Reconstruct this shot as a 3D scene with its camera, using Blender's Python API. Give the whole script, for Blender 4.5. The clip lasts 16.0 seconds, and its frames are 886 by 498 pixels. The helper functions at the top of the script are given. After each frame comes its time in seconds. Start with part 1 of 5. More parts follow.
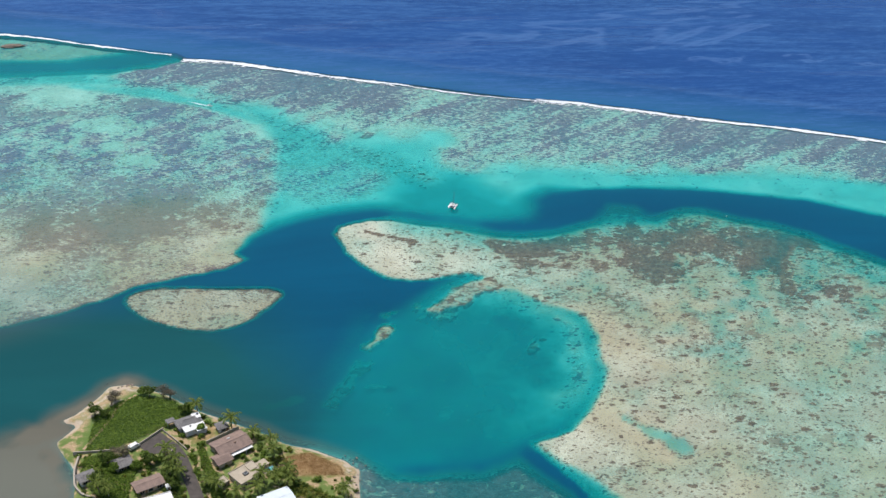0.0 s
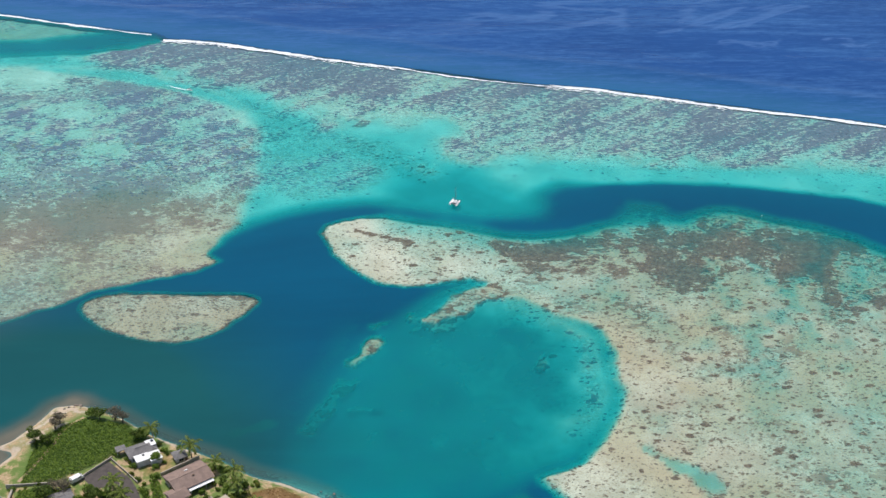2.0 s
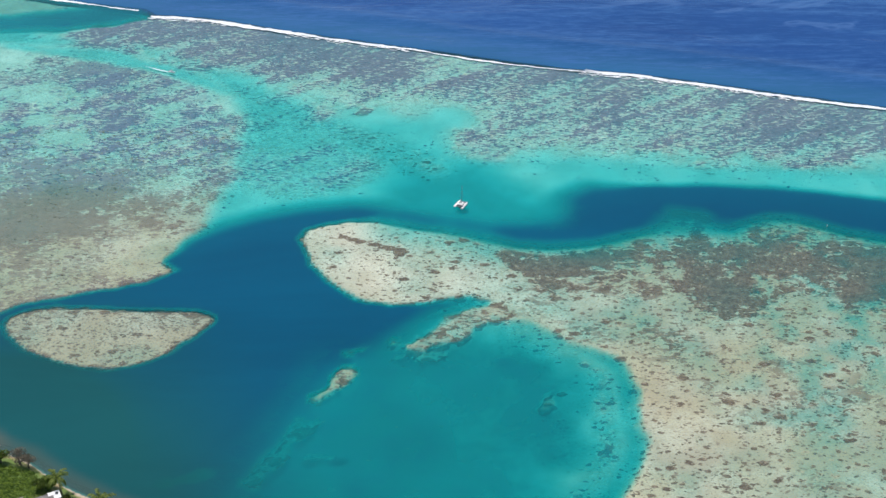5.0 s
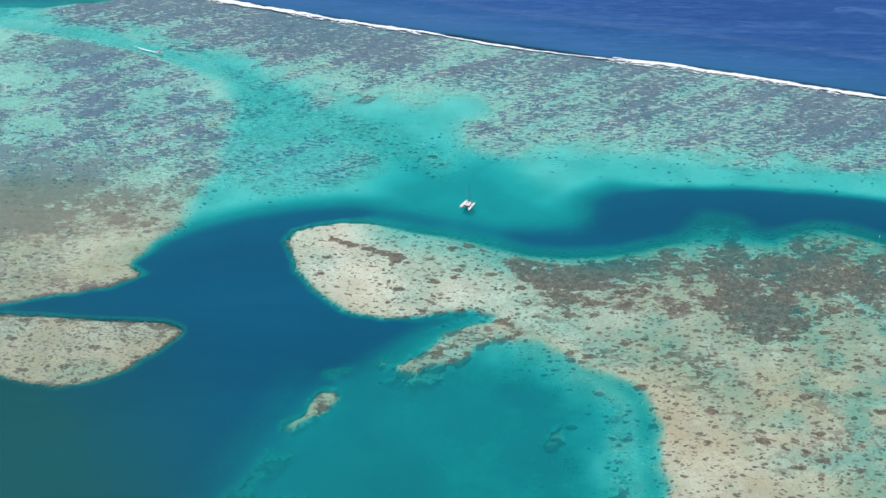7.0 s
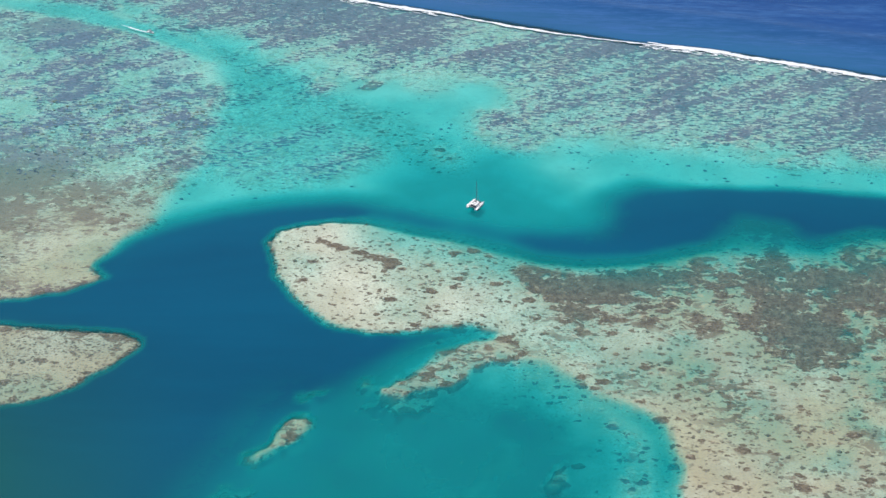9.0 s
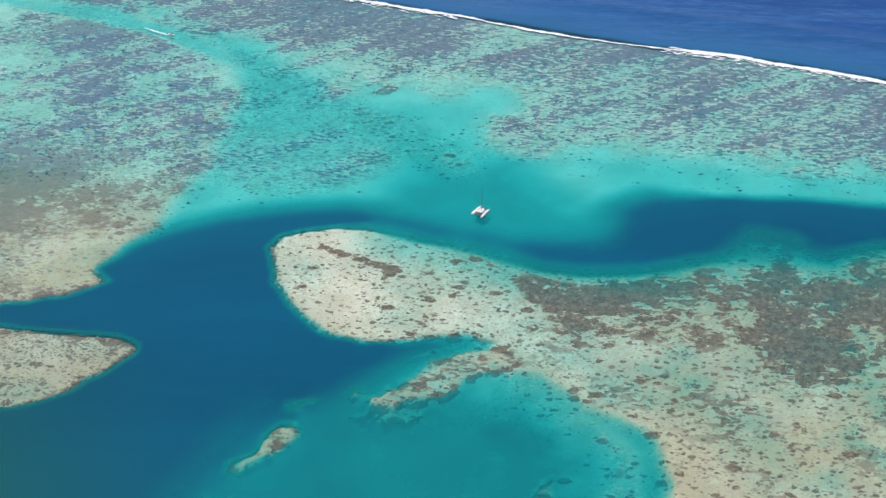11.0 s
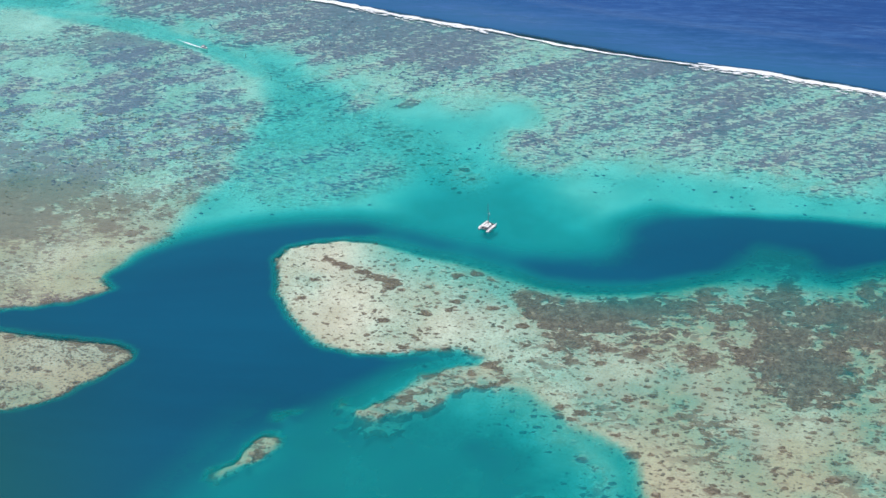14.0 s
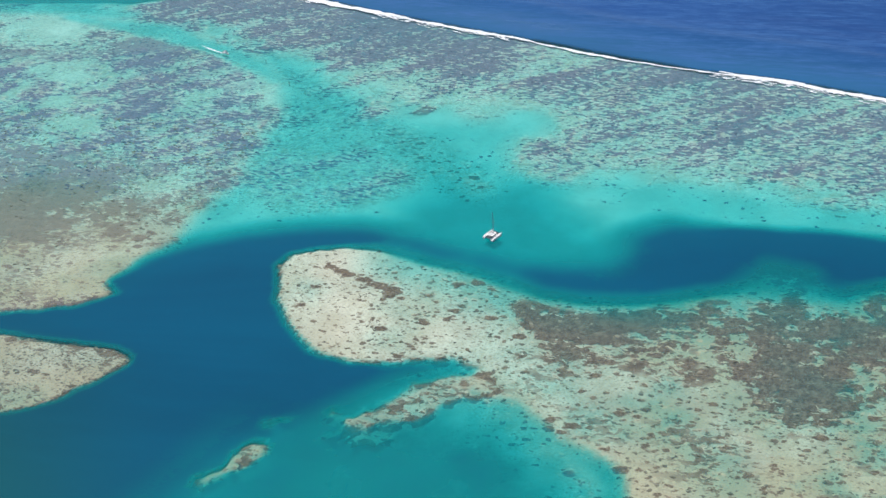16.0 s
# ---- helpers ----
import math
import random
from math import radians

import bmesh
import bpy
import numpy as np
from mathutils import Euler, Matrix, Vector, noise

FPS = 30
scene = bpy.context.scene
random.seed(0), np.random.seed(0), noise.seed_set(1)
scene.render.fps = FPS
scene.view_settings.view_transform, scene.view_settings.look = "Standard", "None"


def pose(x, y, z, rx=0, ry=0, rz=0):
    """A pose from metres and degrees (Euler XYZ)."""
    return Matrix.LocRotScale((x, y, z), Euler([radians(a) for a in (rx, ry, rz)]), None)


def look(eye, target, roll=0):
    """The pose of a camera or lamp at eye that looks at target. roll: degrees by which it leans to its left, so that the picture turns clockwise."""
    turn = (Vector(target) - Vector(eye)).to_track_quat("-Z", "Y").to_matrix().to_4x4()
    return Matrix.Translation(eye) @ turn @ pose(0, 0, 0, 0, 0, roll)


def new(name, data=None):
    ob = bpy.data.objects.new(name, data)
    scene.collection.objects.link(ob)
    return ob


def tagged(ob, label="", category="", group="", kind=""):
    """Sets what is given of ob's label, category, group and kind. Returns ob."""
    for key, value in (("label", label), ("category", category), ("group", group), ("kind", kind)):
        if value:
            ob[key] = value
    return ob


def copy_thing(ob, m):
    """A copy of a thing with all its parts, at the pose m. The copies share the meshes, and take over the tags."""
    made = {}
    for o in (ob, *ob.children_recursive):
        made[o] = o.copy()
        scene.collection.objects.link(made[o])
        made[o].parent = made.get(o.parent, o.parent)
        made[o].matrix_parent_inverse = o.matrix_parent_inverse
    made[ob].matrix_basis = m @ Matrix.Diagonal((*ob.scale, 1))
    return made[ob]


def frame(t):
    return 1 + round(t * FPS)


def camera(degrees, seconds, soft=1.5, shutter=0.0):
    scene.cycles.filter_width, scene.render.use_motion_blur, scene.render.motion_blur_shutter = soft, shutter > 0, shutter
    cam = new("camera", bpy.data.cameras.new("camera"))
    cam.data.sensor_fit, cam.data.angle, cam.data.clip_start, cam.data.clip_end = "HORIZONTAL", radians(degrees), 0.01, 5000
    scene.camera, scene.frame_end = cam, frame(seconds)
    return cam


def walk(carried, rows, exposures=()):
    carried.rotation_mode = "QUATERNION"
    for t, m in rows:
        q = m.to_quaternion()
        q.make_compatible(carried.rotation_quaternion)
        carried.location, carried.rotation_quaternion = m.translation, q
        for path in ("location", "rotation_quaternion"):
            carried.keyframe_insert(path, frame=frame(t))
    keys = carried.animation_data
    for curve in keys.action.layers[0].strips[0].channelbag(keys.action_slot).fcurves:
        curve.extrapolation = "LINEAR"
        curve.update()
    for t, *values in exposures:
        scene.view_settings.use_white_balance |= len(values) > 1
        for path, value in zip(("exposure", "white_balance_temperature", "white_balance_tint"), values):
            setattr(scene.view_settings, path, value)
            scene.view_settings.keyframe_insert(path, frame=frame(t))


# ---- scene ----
# seconds, eye (x, y, z), heading to the left of +y, tilt above level, lean, in degrees
ROUTE = [
    (0, -85.0, -535.9, 330.0, -7.48, -32.99, 2.87),
    (1, -78.1, -505.5, 312.1, -7.14, -33.18, 2.85),
    (2, -68.9, -479.0, 295.8, -6.43, -33.24, 2.70),
    (3, -58.4, -453.7, 280.6, -5.44, -33.33, 2.46),
    (4, -47.7, -430.0, 267.4, -4.26, -33.44, 2.16),
    (5, -33.6, -407.4, 254.0, -2.39, -33.49, 1.38),
    (6, -25.5, -383.7, 241.5, -1.19, -33.73, 1.31),
    (7, -21.3, -362.6, 231.2, -0.52, -34.05, 1.45),
    (8, -14.1, -341.4, 220.2, 0.74, -34.36, 1.14),
    (9, -6.3, -321.0, 207.2, 2.31, -34.35, 0.74),
    (10, 2.1, -314.1, 204.6, 4.04, -34.45, 0.10),
    (11, 10.7, -315.9, 208.5, 5.69, -34.54, -0.50),
    (12, 20.1, -316.2, 209.0, 7.49, -34.28, -1.25),
    (13, 28.7, -315.1, 208.1, 9.15, -33.96, -1.78),
    (14, 37.0, -312.6, 208.5, 10.79, -33.90, -2.37),
    (15, 45.6, -309.8, 207.8, 12.55, -33.72, -3.00),
    (16, 53.9, -306.9, 207.4, 14.20, -33.56, -3.57),
]
cam = camera(36.0, 16.0)
walk(cam, [(t, pose(x, y, z, 90 + tilt, 0, turn) @ pose(0, 0, 0, 0, 0, lean)) for t, x, y, z, turn, tilt, lean in ROUTE],
     [(0.0, 0.12), (16.0, 0.12)])

# ---- sky and sun ----
SUN_TURN, SUN_HEIGHT = radians(-38), radians(68)   # turn: clockwise from +y
world = bpy.data.worlds.new("sky")
scene.world = world
world.use_nodes = True
wn = world.node_tree.nodes
sky = wn.new("ShaderNodeTexSky")
sky.sky_type, sky.sun_disc = "NISHITA", False
sky.sun_elevation, sky.sun_rotation = SUN_HEIGHT, SUN_TURN
wn["Background"].inputs["Strength"].default_value = 0.1
world.node_tree.links.new(sky.outputs[0], wn["Background"].inputs["Color"])
sun = new("sun", bpy.data.lights.new("sun", "SUN"))
sun.data.energy, sun.data.angle, sun.data.color = 3.75, radians(0.53), (1.0, 0.935, 0.87)
towards = Vector((math.sin(SUN_TURN) * math.cos(SUN_HEIGHT), math.cos(SUN_TURN) * math.cos(SUN_HEIGHT), math.sin(SUN_HEIGHT)))
sun.matrix_world = look((0, 0, 300), Vector((0, 0, 300)) - towards)


# ---- materials ----
class Nodes:
    """Short hand for a node material."""

    def __init__(self, name):
        self.mat = bpy.data.materials.new(name)
        self.mat.use_nodes = True
        self.tree = self.mat.node_tree
        self.bsdf = self.tree.nodes["Principled BSDF"]
        self.out = self.tree.nodes["Material Output"]

    def put(self, socket, value):
        if isinstance(value, bpy.types.NodeSocket):
            self.tree.links.new(value, socket)
        elif value is not None:
            socket.default_value = value

    def node(self, kind):
        return self.tree.nodes.new(kind)

    def math(self, op, a, b=None, c=None, clamp=False):
        n = self.tree.nodes.new("ShaderNodeMath")
        n.operation, n.use_clamp = op, clamp
        for socket, value in zip(n.inputs, (a, b, c)):
            self.put(socket, value)
        return n.outputs[0]

    def step(self, value, low, high):
        n = self.tree.nodes.new("ShaderNodeMapRange")
        n.interpolation_type = "SMOOTHSTEP"
        for socket, v in zip(n.inputs, (value, low, high, 0.0, 1.0)):
            self.put(socket, v)
        return n.outputs[0]

    def mix(self, fac, a, b, how="MIX"):
        n = self.tree.nodes.new("ShaderNodeMix")
        n.data_type, n.blend_type = "RGBA", how
        self.put(n.inputs[0], fac)
        self.put(n.inputs[6], (*a, 1) if isinstance(a, tuple) else a)
        self.put(n.inputs[7], (*b, 1) if isinstance(b, tuple) else b)
        return n.outputs[2]

    def noise(self, scale, detail=3.0, rough=0.55, vector=None, distortion=0.0):
        n = self.tree.nodes.new("ShaderNodeTexNoise")
        n.inputs["Scale"].default_value, n.inputs["Detail"].default_value = scale, detail
        n.inputs["Roughness"].default_value, n.inputs["Distortion"].default_value = rough, distortion
        if vector is not None:
            self.put(n.inputs["Vector"], vector)
        return n.outputs["Fac"]

    def cells(self, scale, vector):
        """One random point a cell: the distance to the nearest, and three random numbers of its cell."""
        n = self.tree.nodes.new("ShaderNodeTexVoronoi")
        n.inputs["Scale"].default_value = scale
        self.put(n.inputs["Vector"], vector)
        c = self.tree.nodes.new("ShaderNodeSeparateColor")
        self.put(c.inputs[0], n.outputs["Color"])
        return n.outputs["Distance"], c.outputs

    def warped(self, vector, scale, reach):
        """The place, pushed about by noise."""
        n = self.tree.nodes.new("ShaderNodeTexNoise")
        n.inputs["Scale"].default_value, n.inputs["Detail"].default_value = scale, 2.0
        self.put(n.inputs["Vector"], vector)
        m = self.tree.nodes.new("ShaderNodeVectorMath")
        m.operation = "MULTIPLY_ADD"
        self.put(m.inputs[0], n.outputs["Color"])
        m.inputs[1].default_value = (reach, reach, 0)
        self.put(m.inputs[2], vector)
        return m.outputs[0]

    def attr(self, name):
        n = self.tree.nodes.new("ShaderNodeAttribute")
        n.attribute_name = name
        return n.outputs["Fac"]

    def place(self):
        return self.tree.nodes.new("ShaderNodeNewGeometry").outputs["Position"]

    def mapped(self, vector, scale=(1, 1, 1), turn=0.0):
        n = self.tree.nodes.new("ShaderNodeMapping")
        n.inputs["Scale"].default_value, n.inputs["Rotation"].default_value = scale, (0, 0, turn)
        self.put(n.inputs["Vector"], vector)
        return n.outputs[0]

    def random(self):
        return self.tree.nodes.new("ShaderNodeObjectInfo").outputs["Random"]

    def island(self):
        return self.tree.nodes.new("ShaderNodeNewGeometry").outputs["Random Per Island"]

    def bump(self, height, strength, distance):
        n = self.tree.nodes.new("ShaderNodeBump")
        n.inputs["Distance"].default_value = distance
        self.put(n.inputs["Strength"], strength)
        self.put(n.inputs["Height"], height)
        return n.outputs[0]

    def done(self, colour, rough=0.8, metal=0.0, normal=None):
        self.put(self.bsdf.inputs["Base Color"], (*colour, 1) if isinstance(colour, tuple) else colour)
        self.put(self.bsdf.inputs["Roughness"], rough)
        self.put(self.bsdf.inputs["Metallic"], metal)
        self.put(self.bsdf.inputs["Normal"], normal)
        return self.mat


def rgb(r, g, b):
    """Linear colour from 0-255 display values."""
    return tuple((c / 255 / 12.92 if c <= 10 else ((c / 255 + 0.055) / 1.055) ** 2.4) for c in (r, g, b))


def plain(name, colour, other, scale, rough=0.7, metal=0.0, bump=0.0, fine=6.0):
    """A surface with variation at two scales between two colours."""
    k = Nodes(name)
    p = k.place()
    a, b = k.noise(scale, 4, vector=p), k.noise(scale * fine, 3, vector=p)
    f = k.math("ADD", k.math("MULTIPLY", a, 0.65), k.math("MULTIPLY", b, 0.35))
    normal = k.bump(b, 0.6, bump) if bump else None
    return k.done(k.mix(k.step(f, 0.3, 0.7), colour, other), rough, metal, normal)


# ---- the sea floor: regions in plan, metres ----
MAIN_REEF = [(-66, -18), (-64, -12), (-59, -8), (-50, -5), (-40, -4), (-29, -7), (-18, -11), (-10, -14), (-1, -18), (7, -21),
             (17, -22), (27, -21), (38, -19), (48, -16), (59, -14), (71, -15), (85, -12), (92, -8), (98, -5), (107, -4),
             (123, -12), (137, -18), (152, -28), (162, -38), (180, -52)]
MAIN_REEF_SOUTH = [(900, -280), (1600, -1600), (220, -1600), (60, -420), (18, -198), (14, -186), (6, -173), (1, -163), (15, -156), (25, -145),
                   (31, -135), (37, -121), (35, -114), (37, -99), (34, -84), (28, -80), (21, -75), (14, -69), (7, -63),
                   (-2, -62), (-5, -60), (-2, -56), (-3, -53), (-10, -51), (-20, -53), (-28, -56), (-37, -57), (-47, -53),
                   (-56, -44), (-62, -33)]
BAY = [(-18, -55), (-3, -53), (6, -62), (14, -68), (26, -77), (36, -85), (37, -99), (35, -114), (37, -121), (31, -135),
       (25, -145), (15, -156), (2, -162), (-14, -172), (-30, -174), (-46, -174), (-60, -172), (-70, -163), (-77, -149),
       (-68, -130), (-56, -102), (-46, -81), (-33, -67)]
BAY_MIDDLE = [(-12, -82), (2, -83), (14, -94), (15, -113), (8, -134), (-7, -153), (-29, -165), (-49, -161), (-58, -144),
              (-51, -124), (-38, -103)]
PATCH_REEF = [(-156, -66), (-150, -58), (-135, -55.5), (-112, -58), (-97, -58.5), (-91, -60.5), (-89, -64), (-91.5, -70), (-95, -75), (-104, -84.5),
              (-119, -90), (-134, -87), (-148, -78.5)]
WEST_REEF = [(-1500, -700), (-420, -190), (-246, -106), (-204, -84), (-182, -75), (-160, -63), (-152, -56), (-131, -50), (-114, -45),
             (-104, -37), (-110, -32), (-107, -21), (-102, -11), (-100, 11), (-95, 24), (-96, 48), (-95, 66), (-101, 88),
             (-115, 107), (-138, 127), (-175, 132), (-204, 135), (-242, 132), (-420, 110), (-1500, -160)]
SAND = [(400, 0), (250, 40), (180, 60), (60, 75), (20, 95), (-60, 110), (-100, 135), (-190, 160), (-320, 150), (-320, 110), (-204, 110),
        (-150, 100), (-135, 80), (-130, 10), (-135, -25), (-118, -38), (-108, -30), (-99, -20), (-93, -15), (-79, -7), (-64, -2), (-48, 0), (-32, -1),
        (-16, -4), (-1, -9), (15, -8)]
SAND_SOUTH = [(27, -1), (31, 8), (39, 13.5), (55, 16.5), (79, 17.5), (104, 15.5), (160, 3), (210, -20), (400, -90)]
NORTH_REEF = [(420, 5), (250, 14), (180, 27), (106, 34), (81, 34), (56, 37), (32, 39), (15, 38), (-1, 38), (-10, 43), (-15, 55),
              (-9, 70), (-30, 69), (-47, 69), (-62, 70), (-68, 81), (-78, 87), (-91, 100), (-104, 110), (-125, 120),
              (-152, 134), (-190, 145), (-146, 166)]
SURF_WEST = [(-420, 236), (-356, 222), (-254, 199), (-222, 192), (-190, 180.5), (-150, 170)]
SURF_EAST = [(-144, 163), (-120, 160), (-104, 154.5), (-60, 140), (-27, 130), (2, 120), (37, 111), (69, 105), (99, 96), (153, 80), (193, 68),
             (224, 58), (314, 35), (480, -10)]
LAND = [(-173, -142), (-167, -138), (-160, -128), (-156, -121), (-147, -120.5), (-133, -127.5), (-122, -137), (-109, -145),
        (-99, -150), (-89, -158), (-78, -162), (-68, -168), (-63, -174), (-63, -188), (-64, -205), (-80, -300), (-60, -900), (-420, -900), (-190, -300),
        (-163, -200), (-162, -183), (-163, -171), (-169, -159), (-171, -153), (-166, -145)]
MEADOW = [(-90, 44), (-78, 42), (-59, 43), (-45, 40), (-36, 31), (-42, 24), (-53, 16), (-74, 14), (-86, 18)]
BROWN_FIELD = [(7, -29), (16, -26), (32, -26), (55, -19), (70, -17), (94, -10), (112, -9), (128, -18), (147, -30), (130, -49), (112, -58), (102, -47),
               (85, -45), (74, -60), (58, -56), (45, -52), (33, -51), (21, -46), (12, -36)]
BROWN_EAST = [(132, -62), (148, -60), (166, -67), (172, -80), (155, -91), (138, -85), (128, -74)]
PURPLE_FIELD = [(-230, 95), (-151, 104), (-124, 104), (-103, 82), (-98, 51), (-108, 30), (-137, 36), (-164, 40), (-230, 50)]
BROWN_WEST = [(-200, 0), (-156, 8), (-138, 12), (-114, 10), (-105, 5), (-105, -10), (-121, -15), (-150, -15), (-200, -30)]
BASIN = [(-32, 41), (-18, 26), (-5, 30), (4, 18), (27, 2), (24, -7), (-1, -7), (-23, -3), (-34, 4), (-37, 15), (-31, 25)]
POOL = [(35, -147), (41, -151), (51, -158), (59, -166), (61, -171), (52, -172), (45, -162), (37, -154)]
PASS = [(-420, 150), (-247, 150), (-205, 152), (-159, 160), (-140, 172), (-150, 182), (-205, 163), (-260, 162), (-420, 168)]


def rounded(outline, times=2):
    """An outline with its corners cut off, again and again."""
    for _ in range(times):
        outline = [(a[0] * (1 - k) + b[0] * k, a[1] * (1 - k) + b[1] * k) for a, b in zip(outline, outline[1:] + outline[:1]) for k in (0.25, 0.75)]
    return outline


PATCH_REEF, BAY, BAY_MIDDLE, POOL = rounded(PATCH_REEF), rounded(BAY, 1), rounded(BAY_MIDDLE, 1), rounded(POOL, 1)


def hash_noise(x, y, seed):
    """Smooth value noise, 0 to 1, one cell a unit."""
    xi, yi = np.floor(x), np.floor(y)
    u, v = x - xi, y - yi
    u, v = u * u * (3 - 2 * u), v * v * (3 - 2 * v)

    def at(a, b):
        h = np.sin(a * 127.1 + b * 311.7 + seed * 74.7) * 43758.5453
        return h - np.floor(h)

    return (at(xi, yi) * (1 - u) + at(xi + 1, yi) * u) * (1 - v) + (at(xi, yi + 1) * (1 - u) + at(xi + 1, yi + 1) * u) * v


def cloud(x, y, size, seed, octaves=4):
    """Layered noise around 0, about -1 to 1, with the given largest size in metres."""
    total, amp, most = 0.0, 1.0, 0.0
    for n in range(octaves):
        total = total + amp * (hash_noise(x / size + 17.3 * n, y / size - 9.1 * n, seed + n) - 0.5)
        most += amp * 0.5
        amp, size = amp * 0.55, size * 0.48
    return total / most


def inside(x, y, outline):
    """Signed distance to an outline, positive inside."""
    best, odd = np.full(x.shape, 1e9), np.zeros(x.shape, bool)
    for (ax, ay), (bx, by) in zip(outline, outline[1:] + outline[:1]):
        dx, dy = bx - ax, by - ay
        k = np.clip(((x - ax) * dx + (y - ay) * dy) / (dx * dx + dy * dy), 0, 1)
        best = np.minimum(best, (x - ax - k * dx) ** 2 + (y - ay - k * dy) ** 2)
        if ay != by:
            odd ^= ((ay > y) != (by > y)) & (x < dx * (y - ay) / dy + ax)
    return np.where(odd, 1, -1) * np.sqrt(best)


def from_line(x, y, line):
    """Distance to an open line."""
    best = np.full(x.shape, 1e9)
    for (ax, ay), (bx, by) in zip(line, line[1:]):
        dx, dy = bx - ax, by - ay
        k = np.clip(((x - ax) * dx + (y - ay) * dy) / (dx * dx + dy * dy), 0, 1)
        best = np.minimum(best, (x - ax - k * dx) ** 2 + (y - ay - k * dy) ** 2)
    return np.sqrt(best)


def ease(v, low, high):
    k = np.clip((v - low) / (high - low), 0, 1)
    return k * k * (3 - 2 * k)


OCEAN = [(-900, 900)] + [(-900, 350)] + SURF_WEST + SURF_EAST + [(900, -120), (900, 900)]


def sea_floor(x, y):
    """Height of the floor, depth of water and what covers the floor."""
    w1, w2, w3 = cloud(x, y, 40, 3), cloud(x, y, 14, 8), cloud(x, y, 5, 21, 3)
    wob = 3.0 * w1 + 1.6 * w2 + 0.9 * w3
    w4 = cloud(x, y, 8, 33, 3)
    depth = np.full(x.shape, 19.0) + 2 * w1
    cover, tone, stripe, flat = np.full(x.shape, 0.65), np.full(x.shape, 0.3), np.zeros(x.shape), np.ones(x.shape)

    def lay(value, k):
        return depth * (1 - k) + value * k

    # the bay
    sd = inside(x, y, BAY) + wob * 0.6
    rim = ease(x, -42, 2) * ease(inside(x, y, BAY), 42, 9) * ease(y, -172, -128)
    depth = lay((10.2 - 7.0 * rim) + 0.8 * w1 + 1.5 * w2 + 0.9 * w3, ease(sd, -8 - 16 * ease(x, -40, -65), 6))
    sd = inside(x, y, BAY_MIDDLE) + 2.4 * wob
    depth = lay(9.8 + 1.8 * w1 + 2.6 * w2 + 1.6 * w3, ease(sd, -13, 17))
    k = ease(inside(x, y, BAY) + wob, -12, -3)
    cover, flat = cover * (1 - k) + (0.06 + 0.25 * w2 + 0.26 * np.exp(-((inside(x, y, BAY) - 9 + 2 * w1) / 3.0) ** 2) * rim) * k, flat * (1 - 0.6 * k)
    # sand by the northern channel
    sd = inside(x, y, SAND + SAND_SOUTH) + 0.5 * wob
    crisp = ease(x, 30, 58)
    depth = lay(3.0 + 0.6 * w2, ease(sd, -6 + 3.5 * crisp, 13 - 8.5 * crisp))
    k = ease(sd + wob, -8, 0)
    cover, tone, flat = cover * (1 - k), tone * (1 - k), flat * (1 - k)
    sd = inside(x, y, BASIN) + wob
    depth = lay(6.6 + 0.5 * w2, ease(sd, -14, 10) * 0.92)
    thin = ease(x, -35, -60) * ease(y, 5, 25)
    cover, tone = np.maximum(cover, (0.27 + 0.25 * w1 + 0.2 * w2) * thin), np.maximum(tone, 0.6 * thin)
    depth = lay(3.1 + 0.5 * w2, thin * ease(depth, 6, 3) * 0.6)
    d = from_line(x, y, [(-20, 30), (-35, 45), (-54, 61), (-70, 75), (-100, 96)]) - wob
    depth = lay(3.3, ease(-d, -11, -1) * 0.75)
    cover = np.maximum(cover, 0.34 * ease(-d, -13, -2))
    sd = inside(x, y, MEADOW) + 2.0 * wob
    k = ease(sd, -6, 4)
    depth, cover, tone = lay(2.5 + 0.5 * w2, k * 0.7), cover * (1 - k) + 0.36 * k, tone + 0.5 * k
    stripe = np.maximum(stripe, 0.8 * np.maximum(k, thin))
    # reef flats
    east = ease(y, -105, -45) * ease(x, -25, 40)
    north = ease(y, -25, 40)
    brink = from_line(x, y, MAIN_REEF) + 2.5 * wob
    slope = ease(-brink, -24, 0) * ease(x, -52, -30)
    cover = cover * (1 - 0.8 * slope)
    shelf = inside(x, y, [(36, -24), (55, -8), (64, 1), (75, -1), (84, -9), (100, -4), (112, -10), (100, -26), (60, -26)]) + wob
    depth = lay(3.9, ease(shelf, -9, 7) * 0.85)
    for outline, edge, value, cov, hue, lines in (
            (MAIN_REEF + MAIN_REEF_SOUTH, 5, 0.28 + 0.35 * east + 1.1 * np.maximum(w2 + 0.1, 0) * east + 0.3 * ease(x, 60, 130) + 1.3 * slope + 1.7 * np.maximum(w4 + 0.02, 0) * ease(x, 45, 95) * ease(y, -175, -70), 0.23 + 0.15 * ease(x, -10, 60) - 0.11 * ease(-y, 85, 135) + 0.12 * ease(-y, 140, 158) * ease(x, 50, 25), 0.0, 0.0), (PATCH_REEF, 2.5, 0.3, 0.34, 0.0, 0.0),
            (WEST_REEF, 8, 0.36 + 1.0 * north, 0.28 + 0.14 * north, 0.15 + 0.6 * north, 0.3),
            (NORTH_REEF + SURF_EAST, 7, 1.4, 0.44, 0.85, 1.0)):
        sd = inside(x, y, outline) + 0.75 * wob + (8.0 * ease(inside(x, y, OCEAN), -12, -4) if edge == 7 else 0.0)
        drop = 1.8 + 3.2 * ease(x, -30, 5) * ease(y, -172, -140) + 4 * slope if edge == 5 else 1.2 if edge == 2.5 else 1.6 + 6.4 * ease(y, -36, -6) if edge == 8 else edge
